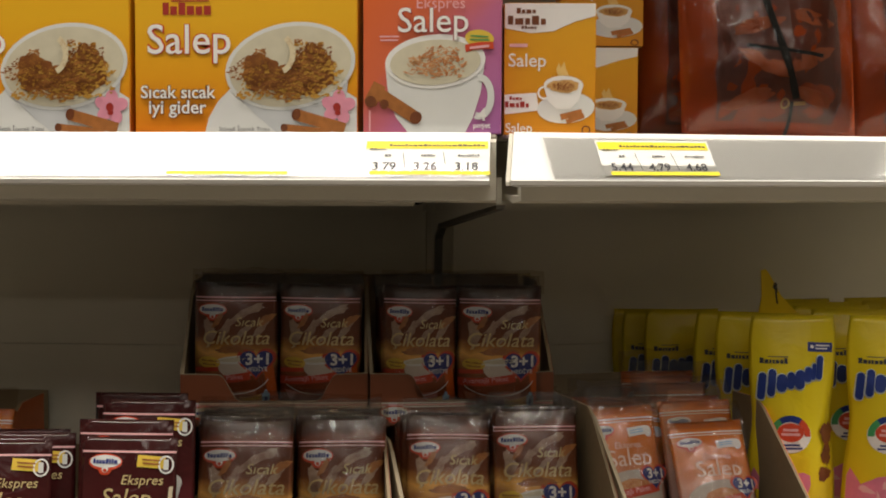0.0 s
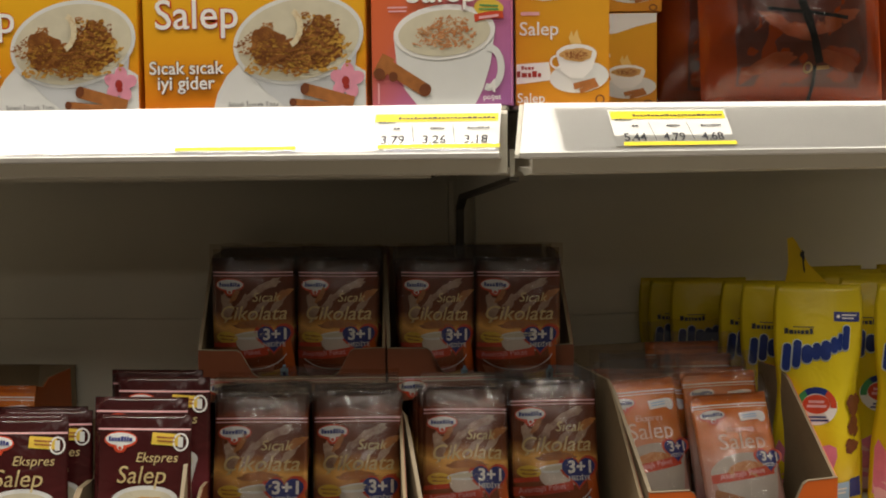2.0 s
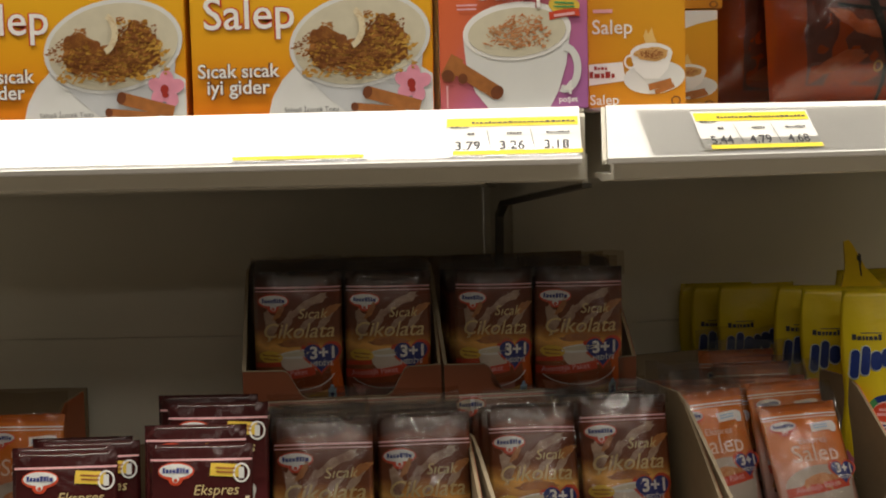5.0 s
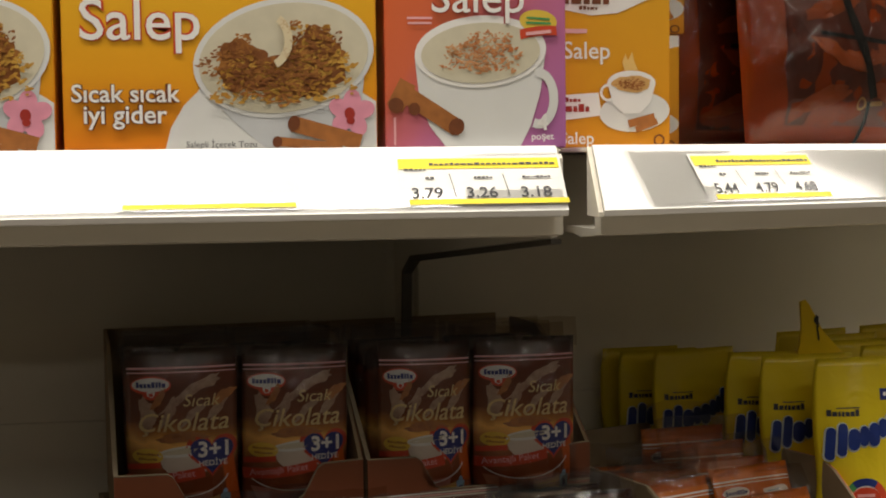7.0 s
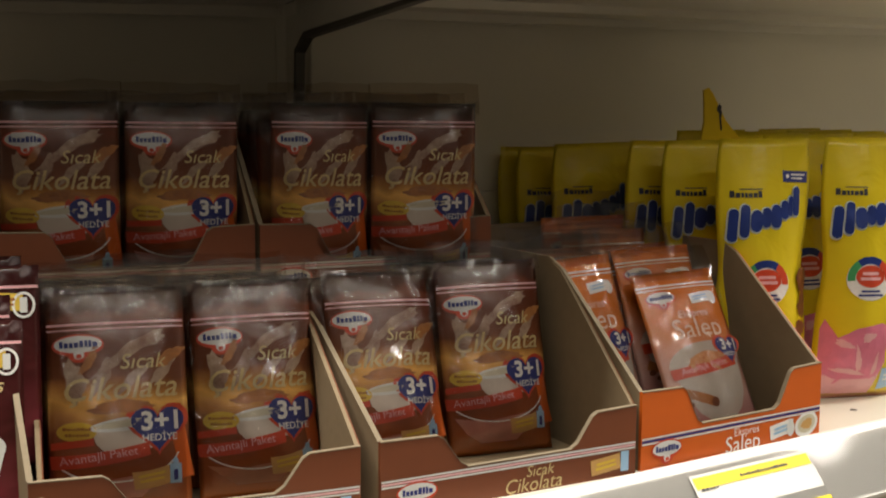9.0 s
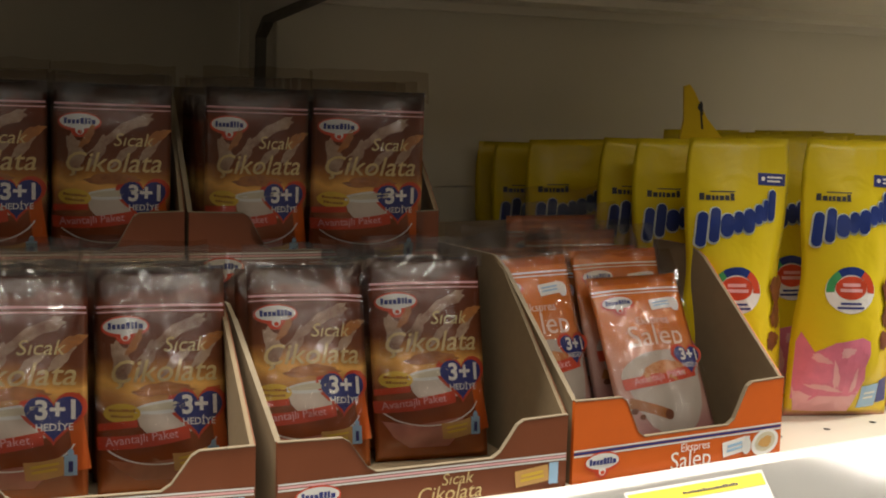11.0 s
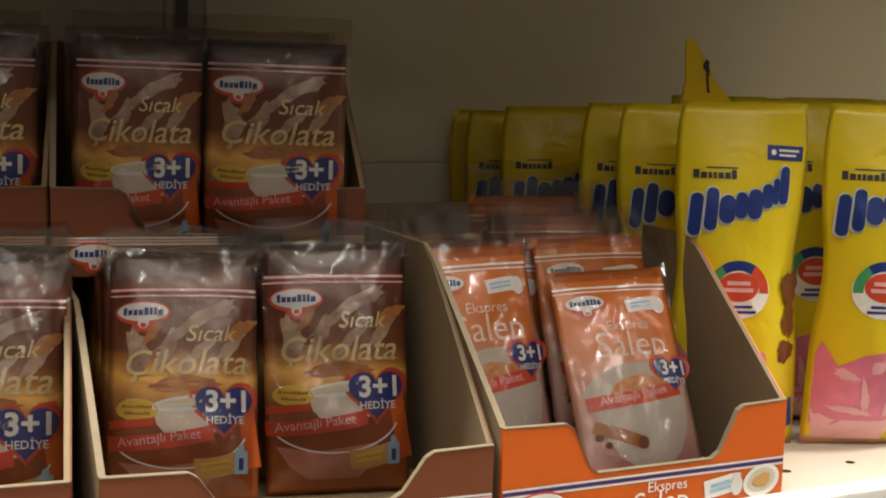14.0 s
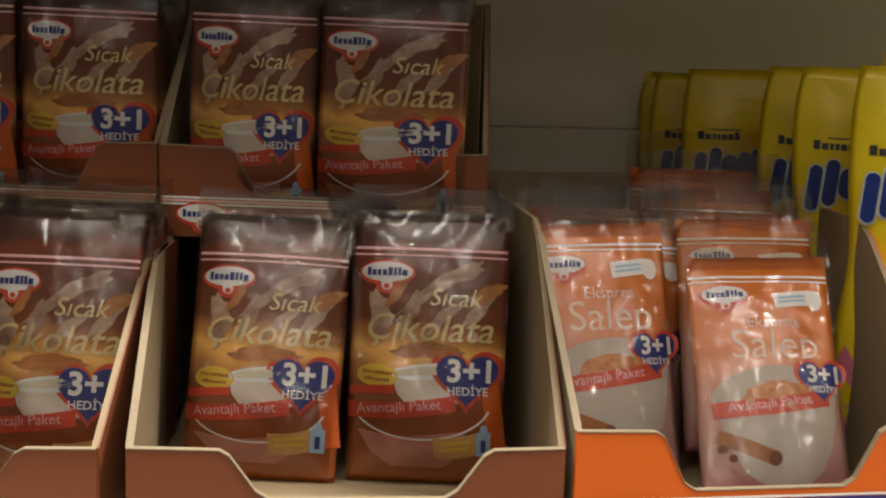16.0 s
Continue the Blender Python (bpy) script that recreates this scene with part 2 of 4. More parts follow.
P_BAG = printed("red_brown_bag", [(0.0, (0.36, 0.055, 0.016)), (0.3, (0.5, 0.085, 0.014)), (0.65, (0.46, 0.07, 0.012)), (1.0, (0.55, 0.07, 0.012))], 0.2, wobble=0.4)


# ---- building helpers ----
def finish(name, bm, material, parent=None, label="", smooth=False):
    me = bpy.data.meshes.new(name)
    bm.normal_update()
    if smooth:
        for f in bm.faces:
            f.smooth = True
    bm.to_mesh(me)
    bm.free()
    me.materials.append(material)
    ob = new(name, me)
    if parent is not None:
        ob.parent = parent
    if label:
        ob["label"] = label
    return ob


def part(name, bm, material, parent, label="", smooth=False):
    return finish(name, bm, material, parent, label, smooth)


def thing(name, m, label, category, group="", kind=""):
    ob = new(name)
    ob.empty_display_size = 0.02
    ob.matrix_world = m
    return tagged(ob, label, category, group, kind)


def box_bm(x0, x1, y0, y1, z0, z1, bevel=0.0):
    bm = bmesh.new()
    bmesh.ops.create_cube(bm, size=1)
    for v in bm.verts:
        v.co = Vector((x0 + (v.co.x + 0.5) * (x1 - x0), y0 + (v.co.y + 0.5) * (y1 - y0), z0 + (v.co.z + 0.5) * (z1 - z0)))
    if bevel:
        bmesh.ops.bevel(bm, geom=list(bm.edges), offset=bevel, segments=2, affect="EDGES")
    return bm


def prism_bm(pts, axis, a, b):
    """A closed outline swept along an axis from a to b. pts: pairs in the two other axes, in order."""
    bm = bmesh.new()
    rows = []
    for k in (a, b):
        if axis == "x":
            rows.append([bm.verts.new((k, p, q)) for p, q in pts])
        elif axis == "y":
            rows.append([bm.verts.new((p, k, q)) for p, q in pts])
        else:
            rows.append([bm.verts.new((p, q, k)) for p, q in pts])
    n = len(pts)
    bm.faces.new(rows[0])
    bm.faces.new(rows[1][::-1])
    for i in range(n):
        bm.faces.new((rows[0][i], rows[1][i], rows[1][(i + 1) % n], rows[0][(i + 1) % n]))
    bmesh.ops.recalc_face_normals(bm, faces=list(bm.faces))
    return bm


# flat shapes: (points, faces) in metres on a front face
def ell(cx, cz, rx, rz, rot=0.0, n=28, wob=0.0, seed=0):
    r = random.Random(seed)
    ph = [r.uniform(0, 6.28) for _ in range(3)]
    c, s = math.cos(radians(rot)), math.sin(radians(rot))
    pts = [(cx, cz)]
    for k in (0.5, 1.0):
        for i in range(n):
            a = 2 * math.pi * i / n
            w = 1 + wob * (math.sin(3 * a + ph[0]) + 0.7 * math.sin(7 * a + ph[1]) + 0.5 * math.sin(11 * a + ph[2])) * (k == 1.0)
            x, z = rx * k * w * math.cos(a), rz * k * w * math.sin(a)
            pts.append((cx + x * c - z * s, cz + x * s + z * c))
    faces = [(0, 1 + i, 1 + (i + 1) % n) for i in range(n)]
    faces += [(1 + i, 1 + n + i, 1 + n + (i + 1) % n, 1 + (i + 1) % n) for i in range(n)]
    return pts, faces


def ring(cx, cz, rx, rz, w, a0=0, a1=360, n=36, rot=0.0):
    c, s = math.cos(radians(rot)), math.sin(radians(rot))
    pts, faces = [], []
    for i in range(n + 1):
        a = radians(a0 + (a1 - a0) * i / n)
        for k in (0, w):
            x, z = (rx - k) * math.cos(a), (rz - k) * math.sin(a)
            pts.append((cx + x * c - z * s, cz + x * s + z * c))
    faces = [(2 * i, 2 * i + 2, 2 * i + 3, 2 * i + 1) for i in range(n)]
    return pts, faces


def rect(cx, cz, w, h, rot=0.0, bow=0.0, n=8):
    c, s = math.cos(radians(rot)), math.sin(radians(rot))
    pts = []
    for i in range(n + 1):
        x = -w / 2 + w * i / n
        b = bow * (1 - (2 * x / w) ** 2)
        for z in (-h / 2, h / 2):
            pts.append((cx + x * c - (z + b) * s, cz + x * s + (z + b) * c))
    return pts, [(2 * i, 2 * i + 2, 2 * i + 3, 2 * i + 1) for i in range(n)]


def blocks(cx, cz, w, h, n, seed=1, rot=0.0):
    """A row of small plain bars in place of lettering."""
    r = random.Random(seed)
    ws = [r.uniform(0.7, 1.3) for _ in range(n)]
    unit = w / (sum(ws) + 0.28 * (n - 1))
    c, sn, x, out = math.cos(radians(rot)), math.sin(radians(rot)), -w / 2, []
    for k in range(n):
        bw = ws[k] * unit
        hh = h * (1.0 if k == 0 else r.choice((0.68, 0.72, 0.72, 1.0)))
        px, pz = x + bw / 2, (hh - h) / 2
        out.append(rect(cx + px * c - pz * sn, cz + px * sn + pz * c, bw, hh, rot, 0, 1))
        x += bw + 0.28 * unit
    return join(*out)


def pill(cx, cz, w, h, rot=0.0, n=6):
    """An upright bar with round ends."""
    c, sn, rr, pts = math.cos(radians(rot)), math.sin(radians(rot)), w / 2, []
    for a0, zc in ((0, h / 2 - w / 2), (math.pi, -h / 2 + w / 2)):
        for k in range(n + 1):
            t = a0 + math.pi * k / n
            pts.append((rr * math.cos(t), zc + rr * math.sin(t)))
    return [(cx + x * c - z * sn, cz + x * sn + z * c) for x, z in pts], [tuple(range(len(pts)))]


def shape(points):
    return list(points), [tuple(range(len(points)))]


def heart(cx, cz, w):
    pts = []
    for i in range(32):
        a = 2 * math.pi * i / 32
        x = 16 * math.sin(a) ** 3
        z = 13 * math.cos(a) - 5 * math.cos(2 * a) - 2 * math.cos(3 * a) - math.cos(4 * a)
        pts.append((cx + x * w / 32, cz + (z + 2) * w / 34))
    return pts, [(*range(32),)]


def join(*shapes):
    pts, faces, level = [], [], []
    for n, (p, f, *more) in enumerate(shapes):
        k = len(pts)
        pts += p
        level += [n % 14 + 0.5 * q for q in more[0]] if more else [n % 14] * len(p)
        faces += [tuple(i + k for i in q) for q in f]
    return pts, faces, level


def flecks(cx, cz, rx, rz, rot, count, size, seed, notch=None):
    """Loose specks of spice, dense in the middle and ragged at the rim."""
    r = random.Random(seed)
    c, sn, out = math.cos(radians(rot)), math.sin(radians(rot)), []
    while len(out) < count:
        a, q = r.uniform(0, 6.283), r.random() ** 0.6
        edge = 1 + 0.16 * math.sin(3 * a + seed) + 0.1 * math.sin(7 * a + 2 * seed)
        x, z = rx * q * edge * math.cos(a), rz * q * edge * math.sin(a)
        px, pz = cx + x * c - z * sn, cz + x * sn + z * c
        if notch and ((px - notch[0]) / notch[2]) ** 2 + ((pz - notch[1]) / notch[3]) ** 2 < 1:
            continue
        w, h, t = size * r.uniform(0.5, 1.6), size * r.uniform(0.3, 0.7), r.uniform(-0.5, 0.9)
        ring_pts = []
        for k in range(6):
            b = k * math.pi / 3
            m = r.uniform(0.6, 1.2)
            u, v = w * m * math.cos(b), h * m * math.sin(b)
            ring_pts.append((px + u * math.cos(t) - v * math.sin(t), pz + u * math.sin(t) + v * math.cos(t)))
        out.append((ring_pts, [tuple(range(6))]))
    return join(*out)


TEXTS = {}


def words(s, cx, cz, width, shear=0.0, heavy=0.0, tall=1.0, rot=0.0):
    """Lettering in the built-in font, set to a width about a centre."""
    key = (s, shear, heavy)
    if key not in TEXTS:
        cu = bpy.data.curves.new("lettering", "FONT")
        cu.body, cu.size, cu.shear, cu.offset, cu.resolution_u = s, 1.0, shear, heavy, 3
        ob = new("lettering_tmp", cu)
        bpy.context.view_layer.update()
        me = bpy.data.meshes.new_from_object(ob.evaluated_get(bpy.context.evaluated_depsgraph_get()))
        vs = [(v.co.x, v.co.y) for v in me.vertices]
        fs = [tuple(p.vertices) for p in me.polygons]
        bpy.data.objects.remove(ob)
        bpy.data.meshes.remove(me)
        bpy.data.curves.remove(cu)
        x0, x1 = min(v[0] for v in vs), max(v[0] for v in vs)
        TEXTS[key] = ([((v[0] - (x0 + x1) / 2) / (x1 - x0), (v[1] - 0.33) / (x1 - x0)) for v in vs], fs)
    vs, fs = TEXTS[key]
    c, s2 = math.cos(radians(rot)), math.sin(radians(rot))
    return [(cx + width * (x * c - tall * z * s2), cz + width * (x * s2 + tall * z * c)) for x, z in vs], fs


def decal(name, shp, material, parent, surf, lift=0.0003, label="", fine=0.008):
    """A printed piece laid over the front given by surf(x, z) -> y."""
    bm = bmesh.new()
    step = bm.verts.layers.float.new("step")
    vs = [bm.verts.new((x, 0, z)) for x, z in shp[0]]
    if len(shp) > 2:
        for v, n in zip(vs, shp[2]):
            v[step] = n * 0.00004
    for f in shp[1]:
        try:
            bm.faces.new([vs[i] for i in f])
        except ValueError:
            pass
    big = [f for f in bm.faces if len(f.verts) > 4]
    if big:
        bmesh.ops.triangulate(bm, faces=big)
    if fine:
        for _ in range(3):
            long = [e for e in bm.edges if e.calc_length() > fine]
            if not long:
                break
            bmesh.ops.subdivide_edges(bm, edges=long, cuts=1)
            bmesh.ops.triangulate(bm, faces=[f for f in bm.faces if len(f.verts) > 3])
    for v in bm.verts:
        v.co.y = surf(v.co.x, v.co.z) - lift - v[step]
    for f in bm.faces:
        f.normal_update()
        if f.normal.y > 0:
            f.normal_flip()
    return part(name, bm, material, parent, label)


def pouch_surf(w, h, d, seed, low=1.0, wr=0.0007):
    off = Vector((seed * 7.3, seed * 3.1, seed * 5.7))

    def y(x, z):
        u, v = min(1, abs(2 * x / w)), max(0, min(1, z / h))
        b = (1 - u ** 2.6) * (1 - abs(2 * v - 1) ** 4) * (1 + low * (0.45 - v))
        k = noise.noise(Vector((x * 60, z * 45, 0)) + off) + 0.6 * noise.noise(Vector((x * 150 + z * 60, z * 90, 3)) + off)
        return -d * max(0, b) - wr * k * (1 - u ** 4)

    return y


def sheet_bm(w, h, surf, back, nx=22, nz=32, z0=0.0, inset=None, uv=True):
    """A filled bag: front by surf, back by back(x, z); outline drawn in by inset(v)."""
    bm = bmesh.new()
    lay = bm.loops.layers.uv.new("UVMap")
    grids = []
    for side in (0, 1):
        g = []
        for j in range(nz + 1):
            z = z0 + (h - z0) * j / nz
            row = []
            for i in range(nx + 1):
                u = i / nx
                x = (u - 0.5) * w
                yy = surf(x, z) if side == 0 else back(x, z)
                if i in (0, nx) or j in (0, nz):
                    yy = (surf(x, z) + back(x, z)) / 2 + (-0.0002 if side == 0 else 0.0002)
                k = inset(j / nz) if inset else 1.0
                row.append(bm.verts.new((x * k, yy, z)))
            g.append(row)
        grids.append(g)
    uvs = {}
    for side, g in enumerate(grids):
        for j in range(nz):
            for i in range(nx):
                q = [(i, j), (i + 1, j), (i + 1, j + 1), (i, j + 1)]
                if side:
                    q = q[::-1]
                f = bm.faces.new([g[b][a] for a, b in q])
                for lp, (a, b) in zip(f.loops, q):
                    lp[lay].uv = (a / nx, b / nz)
    bmesh.ops.remove_doubles(bm, verts=list(bm.verts), dist=0.0005)
    return bm


# ---- the shop around ----
ZS, ZU = 1.03, 1.3535  # deck heights of the lower and the upper shelf


def slab(name, bm, material, label, category):
    return tagged(finish(name, bm, material), label, category, kind="structure")


M_FLOOR = mat("floor_vinyl", (0.3, 0.27, 0.23), 0.35, vary=0.15, scale=4)
M_CEIL = mat("ceiling_board", (0.7, 0.68, 0.64), 0.8, vary=0.05, scale=6)
M_FAR = mat("far_shop_wall", (0.22, 0.2, 0.17), 0.7, vary=0.35, scale=5)
slab("floor", box_bm(-3, 3, -5, 1.5, -0.1, 0), M_FLOOR, "plain worn shop floor under the shelves", "floor")
slab("ceiling", box_bm(-3, 3, -5, 1.5, 2.75, 2.85), M_CEIL, "pale shop ceiling over the aisle", "ceiling")
slab("wall_south", box_bm(-3, 3, -5.1, -5, 0, 2.75), M_FAR, "dim far side of the shop aisle", "wall")
slab("wall_north", box_bm(-3, 3, 1.5, 1.6, 0, 2.75), M_FAR, "dim shop wall behind the shelving", "wall")
slab("wall_west", box_bm(-3.1, -3, -5.1, 1.6, 0, 2.75), M_FAR, "dim end of the shop aisle", "wall")
slab("wall_east", box_bm(3, 3.1, -5.1, 1.6, 0, 2.75), M_FAR, "dim end of the shop aisle", "wall")

# ---- shelving: a straight bay and a bay turned away from it ----
YAW_U, YAW_L = 19.5, 21.0
BAY_U = pose(0.018, -0.012, 0, 0, 0, YAW_U)
BAY_L = pose(-0.14, -0.1, 0, 0, 0, YAW_L)


def panel(name, m, x0, x1, zs, label):
    root = thing(name, m, label, "back panel", kind="structure")
    for a, b in zip(zs[:-1], zs[1:]):
        part("panel", box_bm(x0, x1, 0, 0.012, a + 0.0002, b - 0.0002, 0.0006), M_PANEL, root)
    part("backing", box_bm(x0, x1, 0.0125, 0.016, zs[0], zs[-1]), M_STEEL, root)


ZP = (0.2, 0.56, 0.86, 1.163, 1.466, 1.77, 2.1)
panel("wall_back_left", pose(-0.0705, 0.262, 0), -1.3, 0, ZP, "beige painted steel back panels of the straight bay")
panel("wall_back_right", pose(-0.045, 0.262, 0, 0, 0, YAW_U), 0, 1.3, ZP, "beige painted steel back panels of the turned bay")
up = thing("shelf_upright", pose(-0.058, 0.268, 0), "beige slotted steel upright between the two bays", "upright")
part("post", box_bm(-0.012, 0.012, 0, 0.03, 0.0, 2.1, 0.001), M_STEEL, up)
# solid dark strip in place of the gap's shade
part("side_gap", box_bm(-0.0285, -0.026, -0.004, -0.0005, 0.2, 2.1), M_SHADEPRINT, up, "dark strip painted as the shade in the gap beside the panel")


def shelf(name, m, x0, x1, depth, z, label, deck_label="", tags=(), holes=0, lip=0.05, under=(), mitre=0.0):
    """A steel shelf with a folded front lip, a rear lip and a slanted price rail."""
    root = thing(name, m, label, "shelf")
    part("deck", box_bm(x0, x1, 0.0, depth, z - 0.003, z, 0.0008), M_STEEL, root)
    part("front_lip", prism_bm([(0.0, z - 0.0035), (-0.004, z - 0.006), (-0.004, z - lip + 0.002), (0.016, z - lip), (0.03, z - lip + 0.004), (0.03, z - lip + 0.006),
                                (0.002, z - lip + 0.005), (0.002, z - 0.0035)], "x", x0, x1), M_STEEL, root)
    part("rear_lip", box_bm(x0, x1, depth - 0.012, depth - 0.002, z - 0.062, z - 0.0035, 0.001), M_STEEL, root)
    for y0, y1, drop, xa, xb in under:
        part("stiffener", box_bm(xa, xb, y0, y1, z - drop, z - 0.0035, 0.0012), M_STEEL, root)
        # solid dark plate in place of the shade inside the hollow stiffener
        part("stiffener_end", box_bm(xb + 0.0002, xb + 0.0022, y0 + 0.002, y1 - 0.002, z - drop + 0.001, z - 0.006), M_SHADEPRINT, root, "dark plate painted as the shade inside the open end")
    rail = part("price_rail", prism_bm([(-0.0045, z + 0.001), (-0.0015, z + 0.001), (-0.0045, z - 0.004), (-0.029, z - 0.032), (-0.0045, z - 0.0355), (-0.0045, z - 0.038), (-0.032, z - 0.0365),
                                        (-0.0335, z - 0.0335)], "x", x0 + 0.004, x1 - 0.004), M_RAIL, root, "white plastic price rail")
    cap = part("rail_end", prism_bm([(-0.004, z), (-0.032, z - 0.0345), (-0.032, z - 0.037), (-0.004, z - 0.037)], "x", x0 + 0.0005, x0 + 0.0035), M_STEEL, root, "open end of the price rail")
    if mitre:
        for ob in (rail, cap):
            for v in ob.data.vertices:
                if v.co.x < x0 + 0.01:
                    v.co.x += v.co.y * mitre - 0.008
    # rail face frame: local x along the rail, local z up the slope
    ang = math.degrees(math.atan2(0.029, 0.0345))
    cb = bmesh.new()
    cb.faces.new([cb.verts.new(p) for p in ((x0 + 0.014, -0.008, z - 0.0008), (x0 + 0.014, -0.0333, z - 0.0308), (x1 - 0.006, -0.0333, z - 0.0308), (x1 - 0.006, -0.008, z - 0.0008))])
    part("clear_cover", cb, COVER, root, "clear glossy strip over the price rail")
    for tg in tags:
        r2 = new("price_tag")
        r2.parent = root
        r2.matrix_parent_inverse = Matrix()
        r2.matrix_basis = Matrix.Translation((tg["x"], -0.0208, z - 0.0172)) @ pose(0, 0, 0, -ang, 0, 0)
        w = tg["w"]
        flat = lambda x, zz: -0.0008
        base = decal("price_tag_paper", rect(0, -0.0005, w, 0.033), M_PAPER, root, flat, 0)
        base.matrix_basis = r2.matrix_basis
        bands = rect(0.0, -0.0155, w * 0.93, 0.003, 0, 0, 10) if not tg["prices"] and z > 1.2 else join(rect(0.0, 0.0108, w * 0.97, 0.0072, 0, 0, 10), rect(0.003, -0.0152, w * 0.95, 0.0034, 0, 0, 10))
        items = [("yellow_band", bands, M_YEL, 0.0003)]
        ink = [blocks(w * 0.08, 0.0103, w * (0.76 if tg["prices"] else 0.4), 0.0016, 22, 4), blocks(-w * 0.39, 0.0066, w * 0.13, 0.0014, 5, 6)]
        for k, price in enumerate(tg["prices"]):
            xx = (-0.34 + 0.32 * k) * w
            ink.append(blocks(xx + 0.003, 0.0007, w * (0.05 + 0.06 * k), 0.0015, 2 + 3 * k, k))
            if k:
                ink.append(rect(xx - w * 0.155, -0.0045, 0.0004, 0.016, 8))
        if z < 1.2 or tg["prices"]:
            items.append(("small_print", join(*ink), M_INK, 0.0006))
        if tg["prices"]:
            items.append(("price", join(*[words(p, (-0.33 + 0.325 * k) * w, -0.0095, 0.0165, 0, 0.012) for k, p in enumerate(tg["prices"])]), M_INK, 0.0006))
        for nm, shp, mt, lift in items:
            d = decal(nm, shp, mt, base, flat, lift, fine=0)
            if nm == "small_print":
                d["kind"] = "stuff"
        bpy.data.objects.remove(r2)
    if holes:
        for i in range(holes):
            o = new("deck_hole", HOLE)
            o.parent = root
            o.location = (x0 + 0.02 + i * 0.0415, 0.026, z + 0.0003)
    return root


# dark disc laid on the deck, its colour standing for a hole's shade
hb = bmesh.new()
bmesh.ops.create_circle(hb, cap_ends=True, radius=0.0024, segments=12)
HOLE = bpy.data.meshes.new("deck_hole")
hb.to_mesh(HOLE)
hb.free()
HOLE.materials.append(M_SHADEPRINT)

shelf("shelf_upper", pose(0, 0, 0), -1.25, 0.001, 0.258, ZU, "beige steel shelf with overlit white price rail holding drink boxes",
      tags=[dict(x=-0.048, w=0.09, prices=("3.79", "3.26", "3.18")), dict(x=-0.19, w=0.094, prices=())],
      under=((0.032, 0.11, 0.046, -1.24, -0.05), (0.112, 0.244, 0.055, -1.24, -0.068)))
shelf("shelf_upper", BAY_U, 0.0, 1.2, 0.27, ZU, "beige steel shelf of the turned bay with white price rail",
      tags=[dict(x=0.097, w=0.089, prices=("5.44", "4.79", "4.68")), dict(x=0.42, w=0.096, prices=())],
      under=((0.032, 0.2, 0.05, 0.02, 1.19), (0.2, 0.256, 0.056, 0.03, 1.19)), mitre=0.42)
shelf("shelf_lower", pose(0, 0, 0), -1.25, -0.142, 0.358, ZS, "beige steel shelf under the pouch trays")
shelf("shelf_lower", BAY_L, 0.0, 1.3, 0.43, ZS, "beige perforated steel shelf with white price rail under trays and pouches", holes=30,
      tags=[dict(x=0.335, w=0.1, prices=())])
slab("shelf_above", box_bm(-1.25, 0.0, -0.01, 0.258, 1.58, 1.61, 0.001), M_STEEL, "plain underside of the shelf above the boxes", "shelf")
slab("shelf_above_right", prism_bm([(0.0, -0.01), (1.15, 0.39), (1.08, 0.66), (-0.045, 0.258), (0.0, 0.258)], "z", 1.58, 1.61), M_STEEL, "plain underside of the shelf above the bags", "shelf")
br = thing("shelf_bracket", pose(-0.062, 0.252, 0, 0, 0, 16), "beige steel bracket under the joint of two shelves", "bracket")
part("bracket_plate", prism_bm([(0.0, 1.17), (-0.008, 1.17), (-0.014, 1.268), (-0.03, 1.281), (-0.235, 1.302), (-0.235, 1.322), (0.0, 1.322)], "x", -0.002, 0.002), M_STEEL, br)
# the shadow line under the bracket, put in as a dark-coloured strip
part("bracket_edge", prism_bm([(-0.0086, 1.168), (-0.0125, 1.168), (-0.018, 1.2665), (-0.033, 1.2765), (-0.236, 1.2985), (-0.236, 1.3015), (-0.03, 1.2805), (-0.0146, 1.2685)], "x", -0.0024, 0.0044), mat("bracket_shadow_paint", (0.1, 0.09, 0.075), 0.5), br, "dark strip painted as the shadow along the bracket edge")


# ---- packs ----
def logo(parent, surf, cx, cz, w, lift=0.0004):
    """A red-edged white lozenge with a navy bar instead of its name."""
    h = w * 0.48
    lg = decal("logo", join(ell(cx, cz, w / 2, h * 0.5), ell(cx, cz - h * 0.42, w * 0.2, h * 0.36)), M_RED, parent, surf, lift, "red and white brand lozenge")
    decal("logo_field", join(ell(cx, cz + h * 0.04, w * 0.46, h * 0.38), ell(cx, cz - h * 0.42, w * 0.1, h * 0.22)), M_CUP, lg, surf, lift + 0.0002)
    decal("logo_bar", blocks(cx, cz + h * 0.05, w * 0.72, h * 0.3, 8, 3), M_BLUE, lg, surf, lift + 0.0004, fine=0)
    decal("logo_core", ell(cx, cz - h * 0.5, w * 0.055, h * 0.1), M_RED, lg, surf, lift + 0.0005, fine=0)


def badge(parent, surf, cx, cz, w, lift=0.0005):
    hb2 = decal("heart_badge", heart(cx, cz, w), M_RED, parent, surf, lift, "red-edged navy heart badge")
    decal("heart_field", heart(cx, cz, w * 0.84), M_BLUE, hb2, surf, lift + 0.0002)
    decal("heart_text", join(words("3+1", cx + 0.0008, cz + w * 0.13, w * 0.58, 0, 0.03), words("HED\u0130YE", cx + 0.0005, cz - w * 0.14, w * 0.54, 0, 0.012)), M_WHITE, hb2, surf, lift + 0.0008, fine=0.005)


